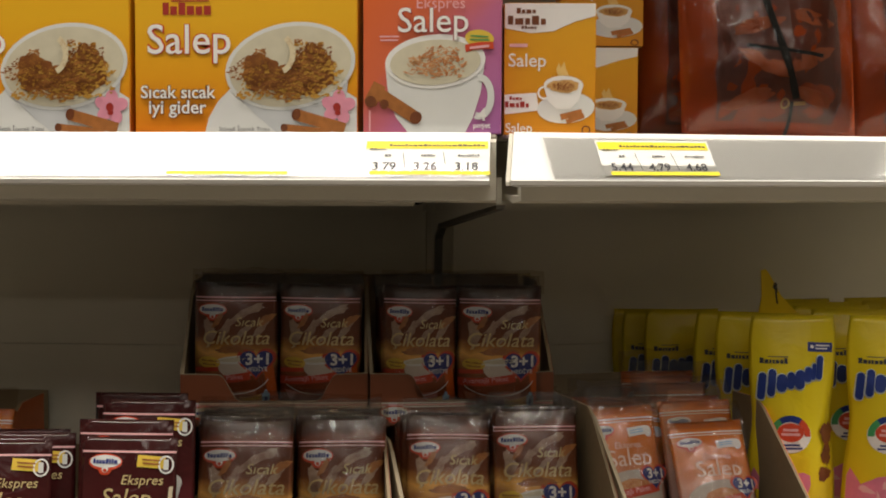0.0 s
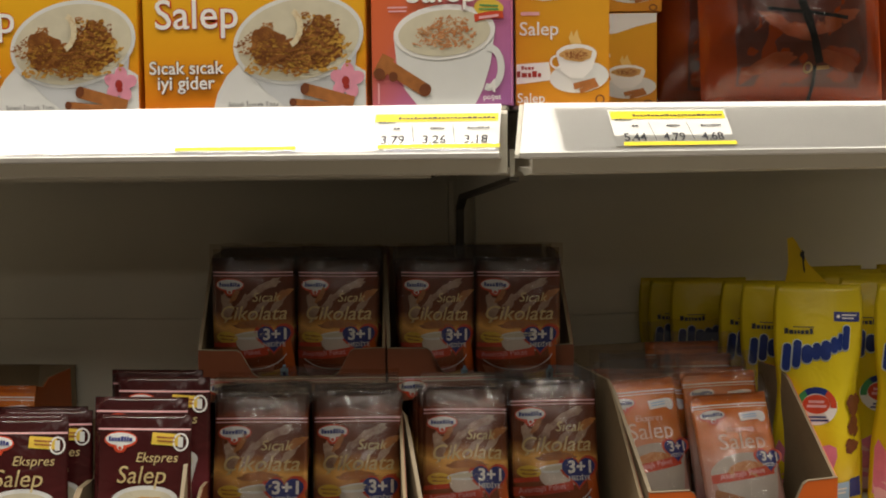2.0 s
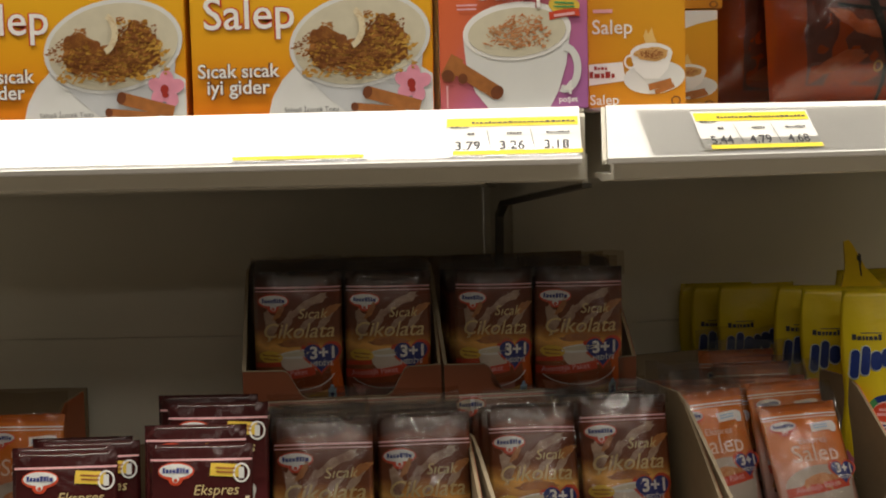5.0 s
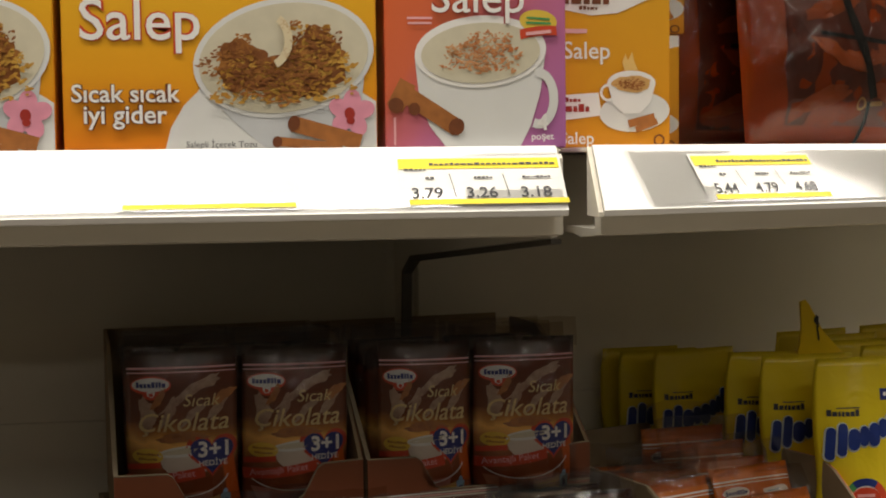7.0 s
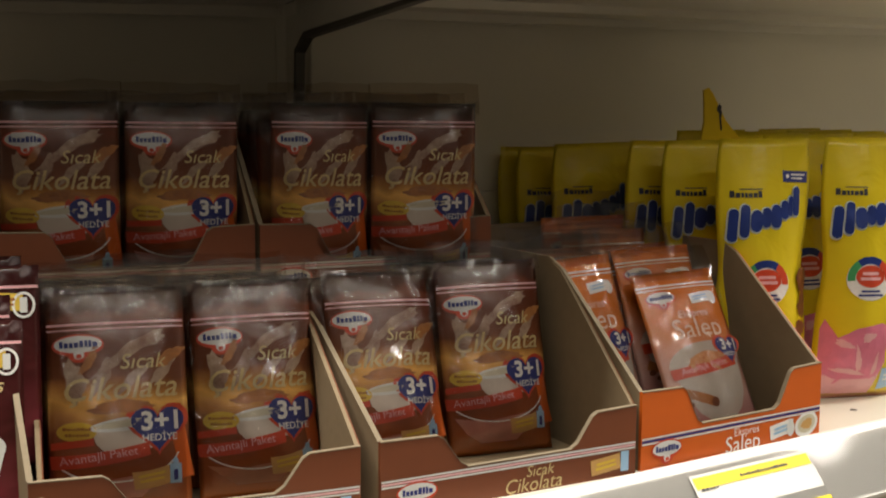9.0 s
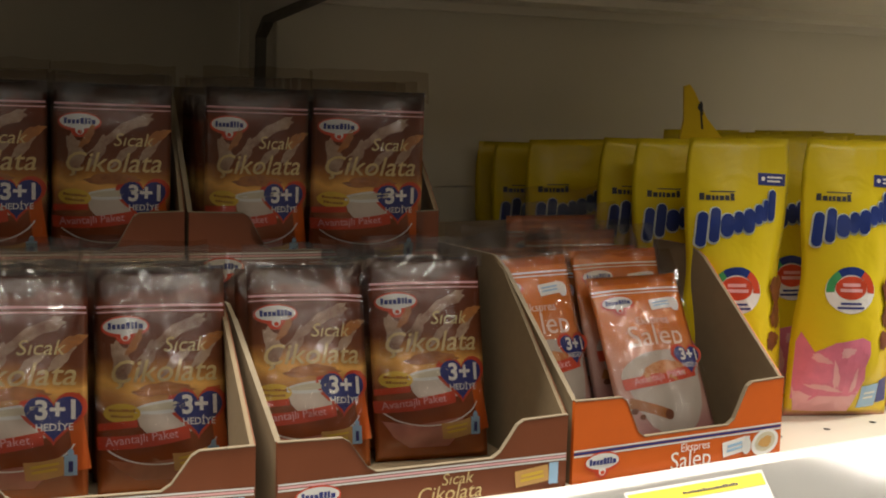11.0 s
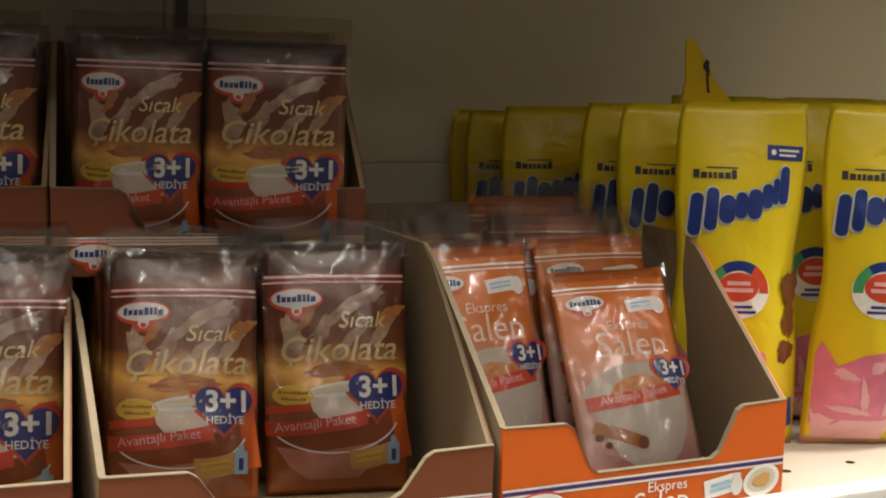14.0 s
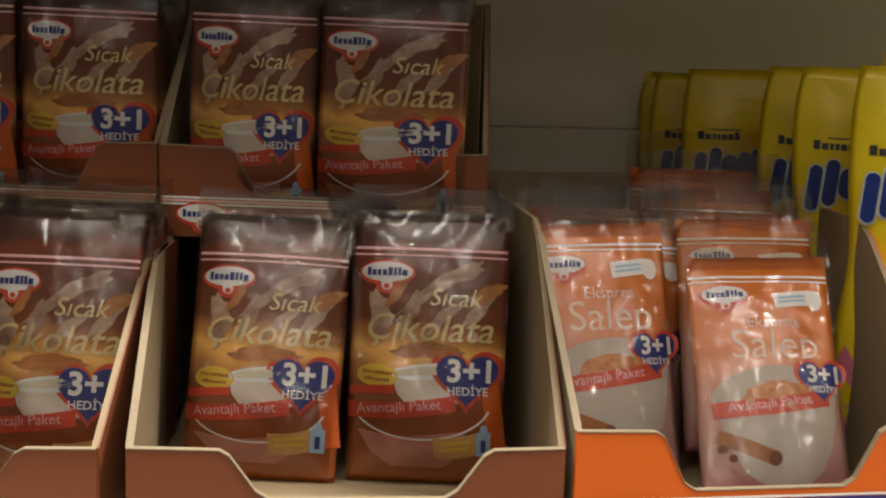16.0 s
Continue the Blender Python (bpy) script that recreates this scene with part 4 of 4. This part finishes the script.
def syrup_pouch(m, seed, full=2):
    """Tall yellow stand-up pouch with an out-turned foot."""
    w, h = 0.072, 0.181
    root = thing("milk_powder_pouch", m, "yellow stand-up pouch of drink powder with blue wordmark shape", "pouch", "yellow pouches on the shelf")
    s = pouch_surf(w, h, 0.017, seed, 1.1, 0.0009)
    bk = lambda x, z: -s(-x, z) * 0.8
    wst = lambda v: 1.0 - 0.11 * math.exp(-((v - 0.52) / 0.15) ** 2) - 0.06 * math.exp(-((v - 1) / 0.07) ** 2) + 0.02 * math.sin(5 * v + seed)
    part("body", sheet_bm(w, h, s, bk, inset=wst), P_YELLOW, root, smooth=True)
    if full:
        decal("brand_bar", join(blocks(-0.0165, h - 0.0365, 0.0215, 0.0044, 7, 2), rect(-0.013, h - 0.0332, 0.016, 0.0007)), M_INK, root, s, 0.0004, fine=0)["kind"] = "stuff"
        strokes, halo = [], []
        for x, ww, hh, dz in ((-0.026, 0.005, 0.022, 0), (-0.0186, 0.0052, 0.022, 0.001), (-0.0108, 0.0074, 0.0145, -0.001), (-0.0034, 0.0056, 0.0135, -0.001), (0.0038, 0.0068, 0.0155, -0.0022),
                              (0.0106, 0.0052, 0.0125, 0.0), (0.0153, 0.003, 0.0135, 0.001), (0.0202, 0.0048, 0.0195, 0.0028)):
            cz = h - 0.05 + dz + x * 0.27
            strokes.append(pill(x, cz, ww * 1.16, hh, -5))
            halo.append(pill(x, cz - 0.0004, ww * 1.16 + 0.0014, hh + 0.0018, -5))
        hl = decal("wordmark_shadow", join(*halo), mat("wordmark_edge", (0.6, 0.66, 0.6), 0.4), root, s, 0.0004, "pale blue outline of the wordmark")
        decal("wordmark", join(*strokes), M_MBLUE, hl, s, 0.0014, "rounded blue wordmark strokes")
    if full > 1:
        db = decal("dark_box", rect(0.0215, h - 0.0255, 0.021, 0.0075, -3), M_BLUE, root, s, 0.0004)
        decal("dark_box_print", join(rect(0.0235, h - 0.0243, 0.012, 0.0011, -3), rect(0.0225, h - 0.0267, 0.01, 0.0011, -3), ell(0.0145, h - 0.025, 0.0014, 0.0014)), M_WHITE, db, s, 0.0006)
        bd = decal("round_badge", ell(-0.004, h - 0.0955, 0.0165, 0.0145), M_WHITE, root, s, 0.0004, "white badge with coloured arc")
        decal("badge_arc", ring(-0.004, h - 0.0955, 0.016, 0.0155, 0.005, 55, 125), M_MBLUE, bd, s, 0.0006)
        decal("badge_arc_green", ring(-0.004, h - 0.0955, 0.016, 0.0155, 0.005, 125, 185), M_GREEN, bd, s, 0.0006)
        decal("badge_arc_red", ring(-0.004, h - 0.0955, 0.016, 0.0155, 0.005, -5, 55), M_RED, bd, s, 0.0006)
        decal("badge_core", ell(-0.004, h - 0.0935, 0.0105, 0.0075), M_RED, bd, s, 0.0007)
        decal("badge_print", join(rect(-0.004, h - 0.0915, 0.012, 0.0021), rect(-0.004, h - 0.095, 0.015, 0.0021)), M_PALEPINK, bd, s, 0.0009)
        decal("badge_small_print", join(rect(-0.004, h - 0.1035, 0.014, 0.0014), rect(-0.004, h - 0.1062, 0.018, 0.0014)), M_BLUE, bd, s, 0.0009)
        sp = decal("milk_splash", shape([(-0.0335, 0.012), (-0.0335, 0.03), (-0.0332, 0.05), (-0.031, 0.057), (-0.029, 0.05), (-0.024, 0.045), (-0.017, 0.048), (-0.012, 0.052), (-0.005, 0.0525), (0.001, 0.0495), (0.006, 0.0555), (0.0115, 0.053), (0.0125, 0.045), (0.0095, 0.036), (0.0105, 0.028), (0.0065, 0.012)]), M_PINK, root, s, 0.0004, "pink milk splash picture")
        decal("splash_light", join(ell(-0.02, 0.041, 0.006, 0.0024, -20, wob=0.15, seed=4), ell(-0.004, 0.046, 0.005, 0.003, 20, wob=0.15, seed=7), ell(-0.01, 0.03, 0.002, 0.009, 10, wob=0.15, seed=9), ell(0.003, 0.026, 0.0016, 0.008, -6, wob=0.15, seed=11), ell(-0.016, 0.0215, 0.011, 0.0018, -8, wob=0.15, seed=12)), M_PALEPINK, sp, s, 0.0006)
        decal("glass_foot", shape([(-0.0335, 0.02), (-0.024, 0.0155), (-0.01, 0.014), (0.002, 0.016), (0.0075, 0.02), (0.006, 0.004), (-0.031, 0.004)]), M_PALEPINK, root, s, 0.0005)
        bx = decal("blue_panel", rect(0.0175, 0.0155, 0.014, 0.0165, 6), M_LBLUE, root, s, 0.0007)
        decal("blue_panel_print", join(rect(0.0175, 0.018, 0.009, 0.0016, 6), rect(0.0175, 0.0145, 0.008, 0.0016, 6)), M_WHITE, bx, s, 0.0009)
        decal("navy_panel", rect(0.0295, 0.0185, 0.01, 0.0165, 6), M_BLUE, root, s, 0.0007)
        decal("brown_shape", join(ell(0.0265, h - 0.095, 0.0055, 0.009, 0, wob=0.12, seed=2), ell(0.0265, h - 0.112, 0.0045, 0.009, 0, wob=0.15, seed=5), ell(0.025, h - 0.128, 0.006, 0.006, 0, wob=0.12, seed=8)), M_CINND, root, s, 0.0004, "plain brown shapes")
    return root


syrup_pouch(pose(0.24, 0.128, ZS, 0, 0, 3), 1)
syrup_pouch(pose(0.317, 0.13, ZS, 0, 1, 2), 2)
syrup_pouch(pose(0.396, 0.155, ZS, -3, 0, 6), 5)
# the row behind the first pouch, running back to the panel
for i, (x, y, tall, print_level) in enumerate(((0.2195, 0.168, 0.985, 1), (0.2025, 0.199, 0.975, 1), (0.168, 0.251, 0.955, 1), (0.147, 0.283, 0.93, 1), (0.137, 0.306, 0.925, 0))):
    syrup_pouch(pose(x, y, ZS, 0, (0, 1, -1, 0, 1)[i], (3, 4, 8, 10, 12)[i]) @ Matrix.Diagonal((1, 0.8, tall, 1)), 10 + i, print_level)
for i in range(4):
    syrup_pouch(pose(0.3 - 0.009 * i, 0.178 + 0.031 * i, ZS, -2, 0, 6 + 3 * i), 20 + i, 2 if i == 0 else 1)
    syrup_pouch(pose(0.381 - 0.009 * i, 0.203 + 0.031 * i, ZS, -2, 0, 8 + 3 * i), 25 + i, 1)
# a bent pouch that sticks up behind the first one
tip = thing("milk_powder_pouch", pose(0.2385, 0.194, ZS - 0.0045, 0, 0, 4), "yellow pouch with its pointed bent top standing up", "pouch", "yellow pouches on the shelf")
tb = prism_bm([(-0.03, 0.0), (0.03, 0.0), (0.03, 0.17), (0.014, 0.185), (0.004, 0.196), (-0.006, 0.214), (-0.0095, 0.2185), (-0.0135, 0.217), (-0.0125, 0.195), (-0.016, 0.175), (-0.03, 0.165)], "y", -0.0012, 0.0012)
part("body", tb, mat("yellow_film", (0.8, 0.56, 0.012), 0.3, vary=0.1, scale=50), tip)
decal("dark_mark", join(ell(-0.001, 0.203, 0.0018, 0.0042, 12, wob=0.2), rect(0.0, 0.194, 0.0014, 0.011, 8)), M_INK, tip, lambda x, z: -0.0012, 0.0004)


# ---- boxes and bags on the upper shelf ----
def carton_box(m, w, h, d, material, label, name="drink_box"):
    root = thing(name, m, label, "box", "drink boxes on the upper shelf")
    bm = box_bm(0, w, 0, d, 0, h, 0.0007)
    lay = bm.loops.layers.uv.new("UVMap")
    for f in bm.faces:
        for lp in f.loops:
            lp[lay].uv = (lp.vert.co.x / w, lp.vert.co.z / h)
    part("body", bm, material, root)
    return root


FLAT = lambda x, z: 0.0


def outlined(nm, shp_list, fill, edge, root, lift, grow):
    d = decal(nm + "_edge", join(*[words(*a, **{**kw, "heavy": grow}) for a, kw in shp_list]), edge, root, FLAT, lift, fine=0)
    decal(nm, join(*[words(*a, **kw) for a, kw in shp_list]), fill, d, FLAT, lift + 0.0002, fine=0)


def yellow_box(m):
    r = carton_box(m, 0.165, 0.118, 0.1, P_YBOX, "yellow carton with a big cinnamon-dusted cup picture", "salep_box")
    decal("brand_bar", join(blocks(0.039, 0.0915, 0.036, 0.009, 6, 5), rect(0.0415, 0.0972, 0.028, 0.0012)), M_DARKRED, r, FLAT, fine=0)
    sau = decal("saucer_picture", shape([(0.052, 0.0005), (0.055, 0.012), (0.062, 0.024), (0.074, 0.036), (0.09, 0.04), (0.15, 0.035), (0.1645, 0.026), (0.1645, 0.0005)]), M_CUP, r, FLAT, 0.0003)
    decal("cup_picture", shape([(0.07, 0.046), (0.076, 0.028), (0.092, 0.012), (0.106, 0.0005), (0.148, 0.0005), (0.156, 0.02), (0.16, 0.055)]), M_CUPSHADE, r, FLAT, 0.0005)
    rim = decal("cup_rim", ell(0.1155, 0.0495, 0.0485, 0.0315, 10, 40), M_CUP, r, FLAT, 0.0007)
    decal("foam_picture", ell(0.1155, 0.0492, 0.0455, 0.0288, 10, 40), M_CREAM, rim, FLAT, 0.0009)
    notch = (0.109, 0.0605, 0.011, 0.0145)
    decal("spice_bed", join(ell(0.124, 0.0415, 0.0265, 0.0135, 12, 60, 0.07, 6), ell(0.0935, 0.045, 0.014, 0.0135, 0, 40, 0.09, 3), ell(0.1325, 0.053, 0.0125, 0.011, 30, 40, 0.09, 5)), M_DUST, rim, FLAT, 0.0010, fine=0)
    decal("golden_dust", flecks(0.1175, 0.0435, 0.0375, 0.0205, 10, 420, 0.0018, 4, notch), M_GOLDUST, rim, FLAT, 0.0017, fine=0)
    decal("cinnamon_dust", flecks(0.1105, 0.047, 0.0345, 0.0195, 10, 620, 0.0014, 6, notch), M_DUST, rim, FLAT, 0.0024, fine=0)
    decal("foam_swirl", ring(0.1045, 0.0585, 0.0155, 0.0165, 0.0042, -62, 52), M_SWIRLF, rim, FLAT, 0.0032, fine=0)
    pet = decal("flower_picture", join(*[ell(0.151 + 0.0068 * math.cos(a), 0.0195 + 0.0068 * math.sin(a), 0.0062, 0.0048, math.degrees(a)) for a in (0.3, 1.5, 2.7, 3.9, 5.2)]), M_PETAL, r, FLAT, 0.0009)
    decal("flower_heart", join(ell(0.15, 0.0195, 0.0028, 0.0032), ell(0.1505, 0.0155, 0.0022, 0.0018)), M_DARKRED, pet, FLAT, 0.0013)
    st = decal("cinnamon_picture", join(rect(0.1375, 0.009, 0.038, 0.0085, -16), rect(0.128, 0.003, 0.036, 0.005, -6)), M_CINN, r, FLAT, 0.0012)
    for e in (ell(0.12, 0.0143, 0.0032, 0.0042, -16), ell(0.111, 0.0045, 0.0026, 0.003)):
        decal("cinnamon_end", e, M_CINND, st, FLAT, 0.0014)
    outlined("title", [(("Salep", 0.0405, 0.069, 0.062), {"heavy": 0.006})], M_WHITE, M_RED, r, 0.0005, 0.03)
    outlined("slogan", [(("S\u0131cak s\u0131cak", 0.0325, 0.0305, 0.056), {"heavy": 0.015}), (("iyi gider", 0.032, 0.0195, 0.043), {"heavy": 0.015})], M_WHITE, M_CINND, r, 0.0012, 0.05)
    decal("small_title", words("Salepli \u0130\u00e7ecek Tozu", 0.0815, 0.0034, 0.037), M_INK, r, FLAT, 0.0012, fine=0)
    return r


yellow_box(pose(-0.2655, 0.002, ZU))
yellow_box(pose(-0.4345, 0.002, ZU))
yellow_box(pose(-0.602, 0.0, ZU))


def pink_box(m):
    r = carton_box(m, 0.1, 0.118, 0.05, P_PINKBOX, "orange and pink carton with white mug picture", "salep_box")
    body = decal("mug_picture", shape([(0.016, 0.05), (0.0185, 0.026), (0.024, 0.012), (0.033, 0.0005), (0.074, 0.0005), (0.08, 0.012), (0.0855, 0.03), (0.0885, 0.052)]), M_CUP, r, FLAT, 0.0003)
    decal("mug_handle", ring(0.0845, 0.027, 0.011, 0.0165, 0.005, -110, 100), M_CUP, r, FLAT, 0.0006)
    rim = decal("mug_rim", ell(0.0525, 0.0525, 0.0365, 0.0195, 4, 40), M_WHITE, r, FLAT, 0.0006)
    decal("foam_picture", ell(0.0525, 0.0518, 0.033, 0.0163, 4, 40), M_CREAM, rim, FLAT, 0.0008)
    decal("cinnamon_dust", flecks(0.054, 0.0515, 0.0215, 0.0115, 4, 420, 0.0011, 4), M_DUST2, rim, FLAT, 0.001, fine=0)
    st = decal("cinnamon_picture", join(rect(0.0255, 0.02, 0.033, 0.0095, -33), rect(0.0085, 0.029, 0.016, 0.0095, 62)), M_CINN, r, FLAT, 0.0008)
    for e in (ell(0.0385, 0.0118, 0.0042, 0.0048, -30), ell(0.0055, 0.0235, 0.0042, 0.0042), ell(0.0155, 0.0215, 0.0032, 0.0035)):
        decal("cinnamon_end", e, M_CINND, st, FLAT, 0.0011)
    bd = decal("yellow_badge", ell(0.0845, 0.069, 0.0105, 0.0062, -6), M_YBADGE, r, FLAT, 0.0008)
    decal("red_badge", rect(0.0845, 0.0628, 0.0205, 0.0052, 6, 0.0008), M_RED, bd, FLAT, 0.001)
    decal("badge_print", join(rect(0.0845, 0.0705, 0.013, 0.0011, -4), rect(0.0845, 0.068, 0.014, 0.0011, -2)), M_GREEN, bd, FLAT, 0.001)
    decal("red_badge_line", rect(0.0845, 0.0628, 0.014, 0.0018, 6), M_PALEPINK, bd, FLAT, 0.0013)
    outlined("title", [(("Salep", 0.051, 0.082, 0.051), {"heavy": 0.004})], M_WHITE, M_DARKRED, r, 0.0012, 0.022)
    decal("over_title", words("Ekspres", 0.0565, 0.0945, 0.035), M_PALEPINK, r, FLAT, 0.0006, fine=0)
    decal("count", join(words("4", 0.0865, 0.014, 0.0062, 0, 0.02), words("po\u015fet", 0.0865, 0.0062, 0.0125, 0, 0.02)), M_WHITE, r, FLAT, 0.0012, fine=0)
    decal("side_line", join(rect(0.019, 0.0705, 0.014, 0.0012), rect(0.019, 0.0678, 0.013, 0.0012)), M_PALEPINK, r, FLAT, 0.0006)
    decal("edge_line", rect(0.0048, 0.0095, 0.0012, 0.015), M_PALEPINK, r, FLAT, 0.0006)
    return r


pink_box(pose(-0.096, 0.0, ZU))


def amber_box(m):
    r = carton_box(m, 0.068, 0.098, 0.035, P_CROWN, "amber carton with white wave and small cup picture", "salep_box")
    decal("white_wave", shape([(0.0004, 0.0975), (0.0004, 0.079), (0.02, 0.0755), (0.036, 0.077), (0.052, 0.084), (0.0676, 0.0885), (0.0676, 0.0975)]), M_WHITE, r, FLAT)
    decal("brand_block", join(blocks(0.016, 0.092, 0.014, 0.004, 4, 7), blocks(0.0165, 0.085, 0.028, 0.0065, 5, 8), blocks(0.018, 0.0797, 0.011, 0.0022, 5, 9)), M_CINND, r, FLAT, 0.0006)
    decal("title", words("Salep", 0.017, 0.0555, 0.028, 0, 0.008), M_WHITE, r, FLAT, 0.0005, "white title lettering", fine=0)
    decal("over_title", rect(0.0105, 0.0665, 0.0135, 0.0025), M_PALEPINK, r, FLAT, 0.0005)
    decal("low_panel", shape([(0.0004, 0.03), (0.024, 0.0315), (0.026, 0.0185), (0.0004, 0.0155)]), M_WHITE, r, FLAT, 0.0004)
    decal("low_brand_block", join(blocks(0.0085, 0.0275, 0.009, 0.0026, 4, 7), blocks(0.0095, 0.0228, 0.0175, 0.0044, 5, 8)), M_DARKRED, r, FLAT, 0.0007)
    decal("low_title", words("Salep", 0.011, 0.0055, 0.02, 0, 0.008), M_WHITE, r, FLAT, 0.0005, fine=0)
    sau = decal("saucer_picture", ell(0.046, 0.0205, 0.0215, 0.0115, 4), M_CUP, r, FLAT, 0.0005)
    cup = decal("cup_picture", join(ell(0.044, 0.037, 0.0148, 0.0072), shape([(0.0295, 0.036), (0.0325, 0.0255), (0.039, 0.0195), (0.049, 0.0195), (0.0555, 0.026), (0.0585, 0.036)]), ring(0.0295, 0.0315, 0.0048, 0.005, 0.0015)), M_WHITE, r, FLAT, 0.0008)
    decal("foam_picture", ell(0.044, 0.0365, 0.0118, 0.0048, wob=0.06), M_TAN, cup, FLAT, 0.0011)
    decal("foam_heart", flecks(0.044, 0.0365, 0.0085, 0.0033, 0, 90, 0.0008, 5), M_CINN, cup, FLAT, 0.0013, fine=0)
    decal("cinnamon_picture", join(rect(0.05, 0.0155, 0.0165, 0.0045, 14), rect(0.053, 0.0125, 0.014, 0.0035, 20)), M_CINN, r, FLAT, 0.0011)
    decal("steam_picture", shape([(0.04, 0.044), (0.0385, 0.049), (0.0405, 0.054), (0.042, 0.05), (0.0445, 0.055), (0.046, 0.049), (0.048, 0.0445)]), M_STEAM, r, FLAT, 0.0004)
    decal("round_mark", ring(0.061, 0.004, 0.0034, 0.0034, 0.001), M_CINND, r, FLAT, 0.0005)
    return r


amber_box(pose(0.006, 0.026, ZU, 0, 0, 4))
amber_box(pose(0.045, 0.125, ZU, 0, 0, 4)).scale = (1, 1, 0.76)
amber_box(pose(0.049, 0.125, ZU + 0.0755, 0, 0, 5)).scale = (1, 1, 0.76)


def coffee_bag(m, seed):
    w, h = 0.15, 0.2
    r = thing("cocoa_bag", m, "dark red bag of sweets in glossy clear film", "bag", "red bags on the upper shelf")
    s = pouch_surf(w, h, 0.024, seed, 0.8, 0.002)
    part("body", sheet_bm(w, h, s, lambda x, z: -s(-x, z) * 0.5), P_BAG, r, smooth=True)
    a = decal("dark_picture", shape([(-0.05, 0.012), (-0.052, 0.05), (-0.045, 0.09), (-0.05, 0.12), (-0.03, 0.14), (0.01, 0.145), (0.045, 0.13), (0.056, 0.1), (0.05, 0.06), (0.058, 0.03), (0.05, 0.01)]), M_COCOA, r, s, 0.0005, "dark chocolate picture")
    decal("orange_glow", join(ell(-0.012, 0.055, 0.024, 0.006, -24, wob=0.1, seed=2), ell(0.026, 0.06, 0.022, 0.0065, 22, wob=0.1, seed=4), ell(-0.026, 0.028, 0.02, 0.006, 18, wob=0.1, seed=5), ell(0.028, 0.03, 0.02, 0.006, -16, wob=0.1, seed=6),
                              ell(-0.018, 0.086, 0.022, 0.0055, 14, wob=0.1, seed=7), ell(0.03, 0.093, 0.019, 0.0055, -12, wob=0.1, seed=8), ell(0.0, 0.113, 0.03, 0.006, 4, wob=0.1, seed=9)), M_BAGRED, a, s, 0.0009)
    decal("dark_bar", join(rect(-0.0005, 0.072, 0.0065, 0.092, 17), rect(0.004, 0.066, 0.066, 0.003, -6), rect(0.01, 0.013, 0.003, 0.026, 4)), M_SHADEPRINT, a, s, 0.0014)
    decal("round_mark", join(ring(0.0035, 0.0245, 0.0042, 0.0042, 0.0016), rect(0.0145, 0.0245, 0.014, 0.0028, 4)), M_TAN, r, s, 0.0011)
    decal("plate_picture", ring(-0.018, 0.135, 0.036, 0.022, 0.006, 150, 400), M_TAN, r, s, 0.0008)
    wrap(r, w, h, s, seed, True, 0)
    return r


coffee_bag(pose(0.217, 0.116, ZU + 0.001, -6, 0, 16), 3)
coffee_bag(pose(0.36, 0.18, ZU + 0.001, -6, 0, 22), 4)
coffee_bag(pose(0.185, 0.2, ZU + 0.001, -3, 0, 18), 6)
for i in range(2):
    k += 1
    amber_box(pose(0.036 - 0.014 * i, 0.165 + 0.037 * i, ZU, 0, 0, 6)).scale = (1, 1, 0.9)
